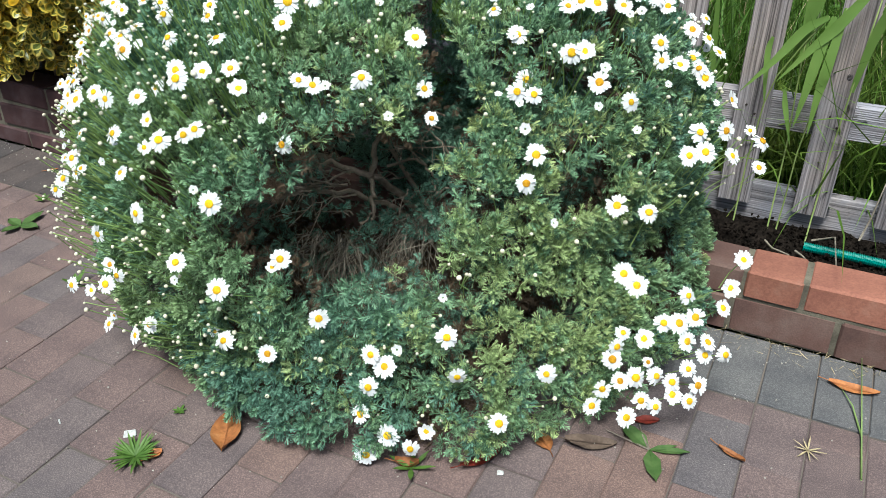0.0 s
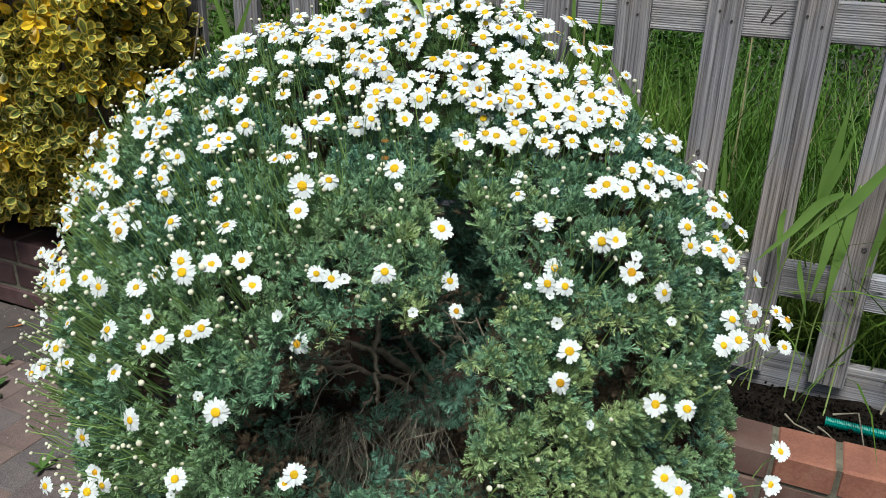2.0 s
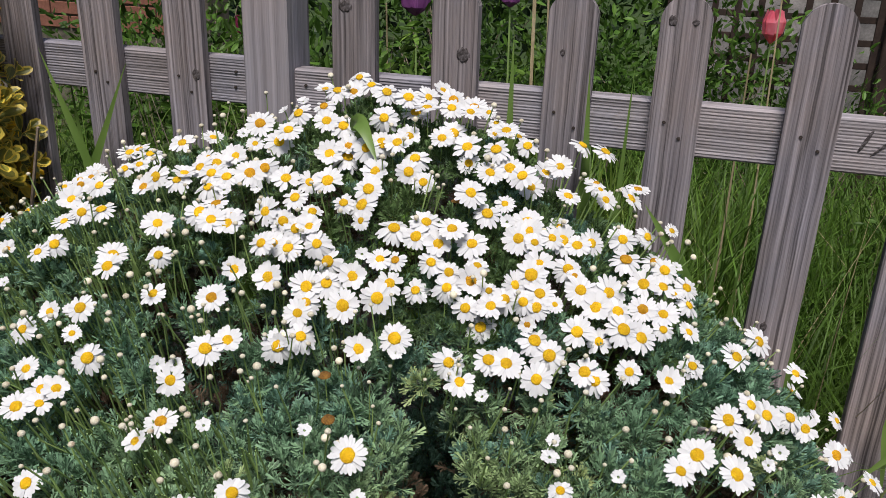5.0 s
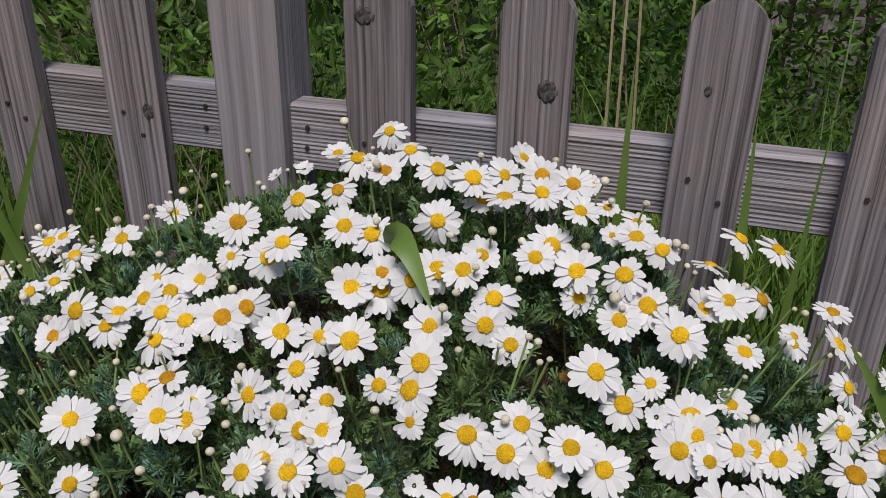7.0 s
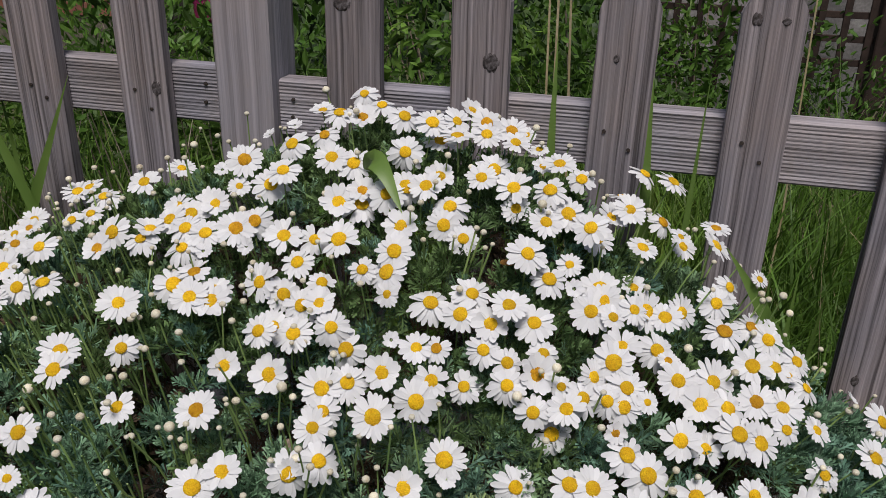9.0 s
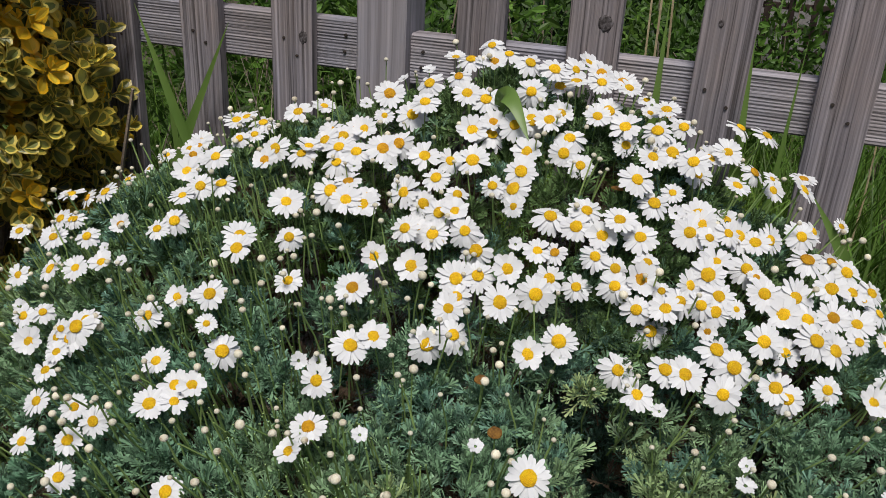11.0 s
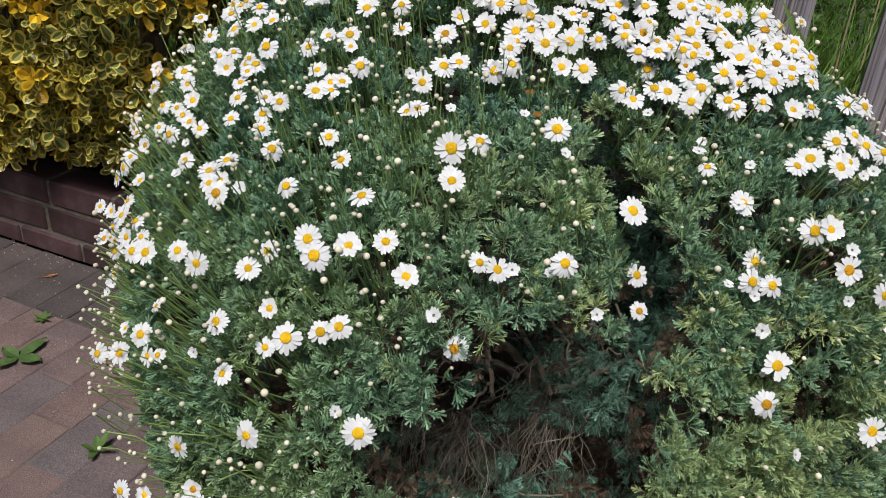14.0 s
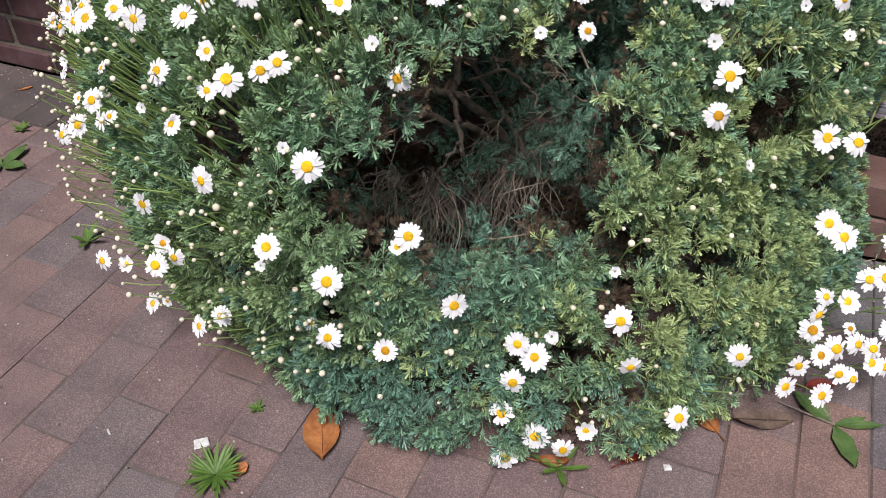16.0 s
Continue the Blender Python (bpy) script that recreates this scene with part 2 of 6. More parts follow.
def wood_surface(name, stretch, tint, contrast=1.0, warm=0.5):
    """Silvered softwood: wavering streaks along the grain, warm and blue-grey patches, dark checks, fine ridges."""
    m, t, b = nodes_of(name)
    rnd = t.nodes.new("ShaderNodeObjectInfo").outputs["Random"]
    co = t.nodes.new("ShaderNodeTexCoord")
    wave = t.nodes.new("ShaderNodeTexNoise")
    wave.inputs["Scale"].default_value, wave.inputs["Detail"].default_value = 7.0, 2
    t.links.new(co.outputs["Object"], wave.inputs["Vector"])
    off = t.nodes.new("ShaderNodeVectorMath")
    off.operation = "MULTIPLY_ADD"
    off.inputs[1].default_value = (0.006, 0.006, 0.006)
    t.links.new(wave.outputs["Color"], off.inputs[0])
    t.links.new(co.outputs["Object"], off.inputs[2])
    shift = t.nodes.new("ShaderNodeVectorMath")
    shift.operation = "MULTIPLY_ADD"
    shift.inputs[1].default_value = (3.0, 5.0, 7.0)
    t.links.new(rnd, shift.inputs[0])
    t.links.new(off.outputs[0], shift.inputs[2])

    def streaks(scale, detail, rough):
        mp = t.nodes.new("ShaderNodeMapping")
        mp.inputs["Scale"].default_value = tuple(k * scale for k in stretch)
        n = t.nodes.new("ShaderNodeTexNoise")
        n.inputs["Scale"].default_value, n.inputs["Detail"].default_value, n.inputs["Roughness"].default_value = 1.0, detail, rough
        t.links.new(shift.outputs[0], mp.inputs["Vector"])
        t.links.new(mp.outputs["Vector"], n.inputs["Vector"])
        return n.outputs["Fac"]

    long = streaks(1.0, 4, 0.6)
    lo = max(0.22, 1 - 0.42 * contrast)
    col = ramp(t, long, [(0.36, tuple(lo * c for c in tint)), (0.46, tuple((1 - 0.14 * contrast) * c for c in tint)), (0.55, tint), (0.72, tuple((1 + 0.34 * contrast) * c for c in tint))])
    broad = streaks(0.13, 3, 0.5)
    col = blend(t, 0.9, col, ramp(t, broad, [(0.3, (0.84, 0.81, 0.80)), (0.5, (1.0, 0.99, 0.99)), (0.7, (1.12, 1.12, 1.15))]), "MULTIPLY")
    col = blend(t, warm, col, ramp(t, noise_of(t, 4.2, (1.6, 1, 0.6), 4), [(0.38, (1.18, 1.0, 0.84)), (0.52, (1.0, 0.97, 0.97)), (0.66, (0.88, 0.94, 1.10))]), "MULTIPLY")
    checks = streaks(0.7, 2, 0.4)
    col = blend(t, 1.0, col, ramp(t, checks, [(0.23, (0.38, 0.35, 0.34)), (0.28, (1, 1, 1))]), "MULTIPLY")
    col = vary(t, col, "object", 0.84, 1.16)
    t.links.new(col, b.inputs["Base Color"])
    b.inputs["Roughness"].default_value = 0.85
    b.inputs["Specular IOR Level"].default_value = 0.2
    relief(t, b, long, 0.8, 0.003)
    return m


PAVER_TONES = [(0.0, (0.128, 0.098, 0.100)), (0.25, (0.150, 0.104, 0.100)), (0.45, (0.112, 0.100, 0.108)), (0.62, (0.146, 0.103, 0.101)), (0.78, (0.122, 0.104, 0.110)), (1.0, (0.175, 0.112, 0.097))]
M["paver"] = paver_surface("block_paver", PAVER_TONES)
M["outer_paver"] = paver_surface("outer_block_paver", PAVER_TONES, "island")
M["grey_paver"] = paver_surface("grey_block_paver", [(0.0, (0.100, 0.100, 0.108)), (0.5, (0.117, 0.116, 0.123)), (1.0, (0.132, 0.126, 0.128))])
# Darker brown tone for the border blocks left of x = -0.4.
M["dark_paver"] = paver_surface("dark_brown_paver", [(0.0, (0.062, 0.054, 0.056)), (0.5, (0.075, 0.062, 0.062)), (1.0, (0.088, 0.070, 0.068))])
M["picket"] = wood_surface("weathered_picket_wood", (210, 90, 1.8), (0.272, 0.252, 0.272), 1.6, 0.55)
M["rail"] = wood_surface("weathered_rail_wood", (3.0, 90, 260), (0.288, 0.275, 0.304), 1.35, 0.35)
M["post"] = wood_surface("weathered_post_wood", (130, 130, 1.2), (0.285, 0.273, 0.303), 0.7, 0.4)


# ---- building helpers ----
def mesh_of(name, verts, faces, mats, index=None):
    me = bpy.data.meshes.new(name)
    me.from_pydata([tuple(v) for v in np.asarray(verts).tolist()], [], [tuple(f) for f in faces])
    for m in mats if isinstance(mats, (list, tuple)) else [mats]:
        me.materials.append(m)
    if index is not None:
        me.polygons.foreach_set("material_index", np.asarray(index, dtype=np.int32))
    me.update()
    return me


def smooth(me):
    me.polygons.foreach_set("use_smooth", np.ones(len(me.polygons), dtype=bool))
    return me


def bm_mesh(name, bm, mat):
    me = bpy.data.meshes.new(name)
    bm.to_mesh(me)
    bm.free()
    me.materials.append(mat)
    return me


def part(name, me, parent, label="", at=None, kind=""):
    ob = new(name, me)
    ob.parent = parent
    if at is not None:
        ob.matrix_basis = at if isinstance(at, Matrix) else Matrix.Translation(at)
    return tagged(ob, label, kind=kind)


def empty_thing(name, at, label, category, group="", kind=""):
    ob = new(name)
    ob.matrix_basis = Matrix.Translation(at)
    ob.empty_display_size = 0.05
    return tagged(ob, label, category, group, kind)


def block(name, size, mat, bevel=0.004, wobble=0.0, seed=0):
    """A box with worn edges, its middle at the origin."""
    bm = bmesh.new()
    bmesh.ops.create_cube(bm, size=1)
    for v in bm.verts:
        v.co = Vector((v.co.x * size[0], v.co.y * size[1], v.co.z * size[2]))
    bmesh.ops.bevel(bm, geom=bm.edges[:], offset=bevel, segments=1, affect="EDGES")
    r = random.Random(seed)
    for v in bm.verts:
        v.co += Vector((r.uniform(-1, 1), r.uniform(-1, 1), r.uniform(-1, 1))) * wobble
    return bm_mesh(name, bm, mat)


def tube_arrays(points, r0, r1, sides=6):
    """A tapered tube along points: vertices and quads."""
    pts = [Vector(p) for p in points]
    verts, faces = [], []
    up = Vector((0.31, 0.52, 0.79))
    for i, p in enumerate(pts):
        d = (pts[min(i + 1, len(pts) - 1)] - pts[max(i - 1, 0)]).normalized()
        a = d.cross(up).normalized()
        b = d.cross(a)
        r = r0 + (r1 - r0) * i / (len(pts) - 1)
        for k in range(sides):
            w = 2 * math.pi * k / sides
            verts.append(p + (a * math.cos(w) + b * math.sin(w)) * r)
        if i:
            o = (i - 1) * sides
            for k in range(sides):
                faces.append((o + k, o + (k + 1) % sides, o + sides + (k + 1) % sides, o + sides + k))
    faces.append(tuple(range(sides)))
    faces.append(tuple(range(len(verts) - sides, len(verts))))
    return verts, faces


class Heap:
    """Collects pieces into one mesh."""

    def __init__(self):
        self.v, self.f, self.m, self.n = [], [], [], 0

    def add(self, verts, faces, mat=0):
        self.v.extend(tuple(v) for v in verts)
        self.f.extend(tuple(i + self.n for i in f) for f in faces)
        self.m.extend([mat] * len(faces))
        self.n += len(verts)

    def scatter(self, template, spins, places, mat=0):
        """Copies of (verts, quads) under n 3x3 matrices and n places; mat may be one number or one per quad of the template."""
        tv, tf = np.asarray(template[0], float), np.asarray(template[1], int)
        n = len(places)
        if not n:
            return
        v = np.einsum("nij,kj->nki", np.asarray(spins), tv) + np.asarray(places)[:, None, :]
        f = tf[None] + (np.arange(n) * len(tv))[:, None, None] + self.n
        self.v.extend(map(tuple, v.reshape(-1, 3).tolist()))
        self.f.extend(map(tuple, f.reshape(-1, tf.shape[1]).tolist()))
        self.m.extend(([mat] * len(tf) if isinstance(mat, int) else list(mat)) * n)
        self.n += n * len(tv)

    def mesh(self, name, mats):
        return mesh_of(name, np.array(self.v), self.f, mats, self.m)


def spin_to(axis, rng, scale=1.0, up=(0, 0, 1)):
    """3x3 matrices that turn z to each axis, with a random turn about it."""
    z = np.asarray(axis, float)
    z = z / np.linalg.norm(z, axis=1, keepdims=True)
    r = rng.normal(size=z.shape)
    x = r - (r * z).sum(1, keepdims=True) * z
    x /= np.linalg.norm(x, axis=1, keepdims=True)
    y = np.cross(z, x)
    return np.stack([x, y, z], 2) * np.reshape(scale, (-1, 1, 1))


def spin_np(rx, ry, rz):
    return np.array(Euler((rx, ry, rz)).to_matrix())

# ---- ground, paving, brick edging, soil ----
KERB = -0.335
ground = new("ground", mesh_of("ground", [(-150, -150, -0.05), (150, -150, -0.05), (150, 150, -0.05), (-150, 150, -0.05)], [(0, 1, 2, 3)], M["earth"]))
tagged(ground, "rough open ground of earth and grass all round", "ground", kind="structure")
bed = new("paving_bed", block("paving_bed", (5.75, 3.33, 0.04), M["sand"], 0.004))
bed.location = (0.07, KERB - 1.665, -0.0245)
tagged(bed, "sandy joints and bed under the block paving", "paving bed", kind="structure")

rng = np.random.default_rng(5)


def soil_sheet():
    xs, ys = np.linspace(-2.6, 3.4, 150), np.linspace(-0.24, 0.16, 16)
    v = [(x, y, 0.118 + 0.02 * noise.noise(Vector((x * 9, y * 9, 0))) + 0.014 * noise.noise(Vector((x * 34, y * 34, 2))) + 0.03 * max(0, y + 0.1)) for y in ys for x in xs]
    n = len(xs)
    f = [(j * n + i, j * n + i + 1, (j + 1) * n + i + 1, (j + 1) * n + i) for j in range(len(ys) - 1) for i in range(n - 1)]
    return smooth(mesh_of("soil", v, f, M["soil"]))


soil = tagged(new("flower_bed_soil", soil_sheet()), "dark crumbly compost in the narrow bed behind the bricks", "soil", kind="structure")


def crumbs():
    h = Heap()
    t = [(-1, -1, -0.6), (1, -0.8, -0.5), (0.9, 1, -0.6), (-0.8, 0.9, -0.5), (-0.6, -0.7, 0.6), (0.7, -0.6, 0.7), (0.6, 0.7, 0.5), (-0.7, 0.6, 0.6)]
    q = [(0, 3, 2, 1), (4, 5, 6, 7), (0, 1, 5, 4), (1, 2, 6, 5), (2, 3, 7, 6), (3, 0, 4, 7)]
    n = 4500
    p = np.stack([rng.uniform(0.7, 2.2, n), rng.uniform(-0.22, 0.0, n), 0.13 + rng.uniform(-0.012, 0.008, n)], 1)
    h.scatter((t, q), spin_to(rng.normal(size=(n, 3)), rng, rng.uniform(0.0012, 0.0048, n)), p)
    return h.mesh("crumbs", M["soil"])


tagged(new("soil_crumbs", crumbs()), "loose crumbs and bark bits on the dark compost", "soil", kind="stuff")


def wall_core(name, x0, x1, depth, top, label):
    ob = new(name, block(name, (x1 - x0, depth - 0.009, top), M["mortar"], 0.003))
    ob.location = ((x0 + x1) / 2, KERB + depth / 2, top / 2 - 0.003)
    return tagged(ob, label, "brick edging", kind="structure")


kerb_right = wall_core("wall_kerb", -0.15, 3.4, 0.115, 0.165, "low two-course edging wall of terracotta bricks round the flower bed")
kerb_left = wall_core("wall_planter", -3.2, -0.15, 0.115, 0.228, "three-course planter wall of dark purple-brown bricks")
BRICKS = {}


def lay_brick(parent, x0, x1, z0, z1, mat, deep=0.115):
    key = (round(x1 - x0, 3), round(z1 - z0, 3), mat, len(BRICKS) % 3)
    if key not in BRICKS:
        BRICKS[key] = block("brick", (x1 - x0, deep, z1 - z0), M[mat], 0.005, 0.0012, len(BRICKS))
    inv = parent.matrix_basis.inverted()
    part("brick", BRICKS[key], parent, at=inv @ (Matrix.Translation(((x0 + x1) / 2, KERB + deep / 2 + rng.uniform(-0.003, 0.003), (z0 + z1) / 2)) @ pose(0, 0, 0, rng.uniform(-0.5, 0.5), rng.uniform(-0.4, 0.4), rng.uniform(-0.7, 0.7))))


# ---- picket fence ----
fence = empty_thing("picket_fence", (0, 0, 0), "weathered grey wooden picket fence with round-topped pickets behind the daisies", "fence")


def picket_mesh(seed, width=0.077, top=1.192, bottom=0.17, thick=0.02):
    """A round-topped board with raised grain down its face."""
    r = random.Random(seed)
    n, rows = 30, 7
    xs = [(-0.5 + i / n) * width for i in range(n + 1)]
    ridge = [0.0011 * math.sin(i * 2.1 + r.uniform(-0.5, 0.5)) + r.uniform(-0.0006, 0.0006) for i in range(n + 1)]
    ridge[0] = ridge[-1] = -0.0025
    v, f = [], []
    for i, x in enumerate(xs):
        u = min(1.0, abs(x) / (width / 2))
        zt = top - 0.032 * (1 - math.sqrt(max(0.0, 1 - 0.94 * u * u))) / (1 - math.sqrt(0.06))
        for j in range(rows):
            z = bottom + (zt - bottom) * j / (rows - 1)
            sway = 0.0012 * noise.noise(Vector((seed * 3.1, z * 3, 0)))
            v.append((x + sway, -thick / 2 - ridge[i] * (0.7 + 0.6 * noise.noise(Vector((i * 0.7, z * 4, seed)))), z))
        for j in range(rows):
            z = bottom + (zt - bottom) * j / (rows - 1)
            v.append((x, thick / 2, z))
    w = 2 * rows
    for i in range(n):
        a, b = i * w, (i + 1) * w
        for j in range(rows - 1):
            f.append((a + j, b + j, b + j + 1, a + j + 1))
            f.append((a + rows + j + 1, b + rows + j + 1, b + rows + j, a + rows + j))
        f.append((a + rows - 1, b + rows - 1, b + w - 1, a + w - 1))
        f.append((a, a + rows, b + rows, b))
    for c, flip in ((0, False), (n * w, True)):
        for j in range(rows - 1):
            q = (c + j, c + j + 1, c + rows + j + 1, c + rows + j)
            f.append(q[::-1] if flip else q)
    return mesh_of("picket", v, f, M["picket"])


def rail_mesh(length, high, thick=0.036, ridges=15):
    """A rail whose face is reeded along its length."""
    prof = []
    for k in range(ridges * 2 + 1):
        z = high * (0.04 + 0.92 * k / (ridges * 2))
        prof.append((-thick / 2 - (0.0 if k % 2 else 0.0008), z))
    prof += [(-thick / 2 + 0.004, high), (thick / 2, high), (thick / 2, 0), (-thick / 2 + 0.004, 0)]
    n, cuts = len(prof), 12
    v, f = [], []
    for c in range(cuts + 1):
        x = length * c / cuts
        s = 0.0025 * noise.noise(Vector((x * 1.7, length, 3)))
        v += [(x, y, z + s) for y, z in prof]
        if c:
            o = (c - 1) * n
            f += [(o + k, o + (k + 1) % n, o + n + (k + 1) % n, o + n + k)[::-1] for k in range(n)]
    f.append(tuple(range(n)))
    f.append(tuple(range(len(v) - n, len(v)))[::-1])
    return mesh_of("rail", v, f, M["rail"])


def nail_mesh():
    bm = bmesh.new()
    bmesh.ops.create_cone(bm, cap_ends=True, segments=8, radius1=0.003, radius2=0.0026, depth=0.003, matrix=pose(0, 0, 0, 90))
    return bm_mesh("nail", bm, M["nail"])


def knot_mesh(w, h):
    bm = bmesh.new()
    bmesh.ops.create_cone(bm, cap_ends=True, segments=18, radius1=1, radius2=0.72, depth=0.0018, matrix=pose(0, 0, 0, 90))
    r = random.Random(int(w * 1e5))
    for v in bm.verts:
        k = r.uniform(0.96, 1.04)
        v.co = Vector((v.co.x * w * k, v.co.y, v.co.z * h * k))
    return bm_mesh("knot", bm, M["knot"])


NAIL = nail_mesh()
PICKETS = [-1.72, -1.535, -1.35, -1.165, -0.982, -0.797, -0.611, -0.422, -0.239, 0.092, 0.2725, 0.452, 0.6315, 0.8165, 0.998, 1.178, 1.361, 1.545, 1.73, 1.915, 2.1, 2.285, 2.47, 2.655]
boards = {}
for i, x in enumerate(PICKETS):
    lean = rng.uniform(-0.35, 0.35)
    p = part("picket", picket_mesh(i, 0.077 + rng.uniform(-0.002, 0.002), 1.193 + rng.uniform(-0.004, 0.004)), fence, at=pose(x, rng.uniform(-0.002, 0.002), 0, 0, lean, rng.uniform(-1.5, 1.5)))
    boards[x] = p
    for dx, z in ((-0.014, 1.004), (0.014, 0.982), (-0.012, 0.42), (0.013, 0.40)):
        part("nail", NAIL, p, at=(dx + rng.uniform(-0.004, 0.004), -0.0105, z + rng.uniform(-0.004, 0.004)))
for x, dx, z, w, h in ((-0.239, 0.022, 1.012, 0.008, 0.013), (0.2725, 0.016, 1.084, 0.0115, 0.0135), (0.092, -0.014, 1.149, 0.0125, 0.011), (0.6315, -0.019, 1.158, 0.007, 0.009), (0.6315, 0.014, 1.157, 0.006, 0.005), (0.998, -0.02, 1.103, 0.0065, 0.006), (-0.422, -0.022, 1.15, 0.009, 0.010), (0.8165, -0.01, 0.69, 0.006, 0.009), (0.452, -0.012, 1.10, 0.004, 0.006), (1.178, 0.01, 0.52, 0.006, 0.008)):
    part("knot", knot_mesh(w, h), boards[x], at=(dx, -0.0105, z))

post = part("post", block("post", (0.088, 0.088, 1.42), M["post"], 0.003, 0.0006), fence, "thick square grey timber post", at=(-0.078, 0.036, 0.62))
post_far = part("post", block("post", (0.088, 0.088, 1.42), M["post"], 0.003, 0.0006, 2), fence, "thick square grey timber post", at=(1.827, 0.036, 0.62))
post_left = part("post", block("post", (0.088, 0.088, 1.42), M["post"], 0.003, 0.0006, 3), fence, "thick square grey timber post", at=(-1.9, 0.036, 0.62))
RAILS = []
for x0, x1, z in ((-1.855, -0.126, 0.962), (-0.032, 1.781, 0.951), (1.873, 2.9, 0.951), (-1.855, -0.126, 0.375), (-0.032, 1.781, 0.365), (1.873, 2.9, 0.365)):
    RAILS.append(part("rail", rail_mesh(x1 - x0, 0.084), fence, "horizontal rail with fine reeded grooves", at=(x0, 0.031, z)))
for rail, x, z in ((RAILS[0], 1.705, 0.058), (RAILS[0], 1.703, 0.03), (RAILS[1], 0.022, 0.056), (RAILS[1], 0.02, 0.03)):
    part("nail", NAIL, rail, at=(x, -0.02, z))
part("knot", knot_mesh(0.0028, 0.02), RAILS[1], "dark slanting scar in the wood", at=pose(0.935, -0.0198, 0.05, 0, 24, 0))
part("knot", knot_mesh(0.0018, 0.024), RAILS[1], at=pose(0.96, -0.0198, 0.045, 0, 42, 0))
for x0, x1 in ((-1.855, -0.126), (-0.032, 1.781), (1.873, 2.9)):
    part("gravel_board", block("gravel_board", (x1 - x0, 0.03, 0.12), M["rail"], 0.003), fence, "rough board along the foot of the fence", at=((x0 + x1) / 2, 0.034, 0.155))

# ---- the daisy bush ----
HEART = np.array([0.3, -0.42, 0.3])
BULGE = (0.7887, -0.0194, -0.0561, -0.278, -0.0093, 0.143, -0.2002, 0.1551, 0.1167, 0.0655, -0.0146, 0.0823, -0.0852, 0.0418, -0.1158, 0.019)

SWELL = ((116, 63, 0.043), (-177, 21, 0.049), (-84, 6, -0.026), (-18, 9, -0.012), (-117, -4, 0.015), (-149, 33, -0.029), (-52, -11, 0.032), (-75, 63, 0.03), (-97, 35, 0.023), (34, 56, 0.009), (-109, 22, 0.01), (-60, 45, 0.021), (144, 50, -0.006), (-25, -11, 0.016), (-109, 2, -0.012), (35, 52, -0.031), (-127, 44, 0.008), (-68, -6, -0.036), (-110, 83, -0.007), (-18, 28, 0.018), (-171, 52, 0.013), (-85, 26, -0.01), (100, 69, 0.04), (-16, 65, -0.034), (-94, 55, 0.049), (-41, 19, -0.012), (-88, 5, 0.028), (158, 69, -0.019), (-31, 45, 0.016), (0, 42, -0.008))


def shell(d):
    """How far the crown reaches from its heart along unit ways d: a lopsided dome."""
    x, y, z = d.T
    terms = (1 + 0 * x, x, y, z, x * y, y * z, x * z, x * x - y * y, 3 * z * z - 1, y * (3 * x * x - y * y), x * y * z, y * (5 * z * z - 1), z * (5 * z * z - 3), x * (5 * z * z - 1), z * (x * x - y * y), x * (x * x - 3 * y * y))
    r = sum(k * t for k, t in zip(BULGE, terms))
    for a, e, h in SWELL:
        r = r + h * np.exp((d @ ways(a, e) - 1) / 0.03)
    return np.maximum(r, 0.22)


def ways(az, el):
    a, e = np.radians(az), np.radians(el)
    return np.stack([np.cos(a) * np.cos(e), np.sin(a) * np.cos(e), np.sin(e)], -1)


def angles(d):
    return np.degrees(np.arctan2(d[:, 1], d[:, 0])), np.degrees(np.arcsin(np.clip(d[:, 2], -1, 1)))


# the bare hollow in the front, the split above it, and small gaps: azimuth, elevation, half widths
GAPS = ((-69, 17.5, 14.5, 12.5), (-82, 12, 9, 5.5), (-77, 4.5, 3.5, 5.5), (-54, 30.5, 5.5, 6.5), (-50.5, 1, 2.6, 1.6), (-44, -1.5, 2.6, 1.4), (-30, 16, 1.6, 2.4), (-40.5, 17, 3, 1.2), (-28, 4.5, 2, 2.2), (-34, 29, 2, 1.5), (-27.5, 20, 1.5, 1.5), (-86, 42.5, 2.2, 1.4), (-91, 57, 2.0, 1.2))


def gap(d, grow=0.0, which=GAPS):
    az, el = angles(d)
    out = np.zeros(len(d), bool)
    for a, e, w, h in which:
        wob = 0.16 * np.sin(az * 0.55 + el * 0.3) + 0.12 * np.sin(el * 0.8 - az * 0.2)
        out |= ((az - a) / (w + grow)) ** 2 + ((el - e) / (h + grow)) ** 2 < 1 + wob
    return out


# the split above the hollow: a narrow sheet cut slantwise into the crown, from the crest down
SPLIT = np.array([(0.430, -0.585, 0.758), (0.468, -0.667, 0.732), (0.501, -0.709, 0.709), (0.541, -0.752, 0.674), (0.566, -0.783, 0.640), (0.588, -0.808, 0.608)])
SLANT = np.array([-0.36, 0.84, -0.40]) / np.linalg.norm([-0.36, 0.84, -0.40])


def split(p):
    """Which points lie in the split."""
    out = np.zeros(len(p), bool)
    for i, (a, b) in enumerate(zip(SPLIT, SPLIT[1:])):
        flat = lambda v: v - np.outer(v @ SLANT, SLANT)
        q, run = flat(p - a), flat((b - a)[None])[0]
        k = np.clip(q @ run / (run @ run), 0, 1)
        deep = (p - a) @ SLANT
        half = 0.033 + 0.005 * i + 0.007 * np.sin(p[:, 2] * 90 + p[:, 0] * 60)
        out |= (np.linalg.norm(q - k[:, None] * run, axis=1) < half) & (deep > -0.12) & (deep < 0.42)
    return out


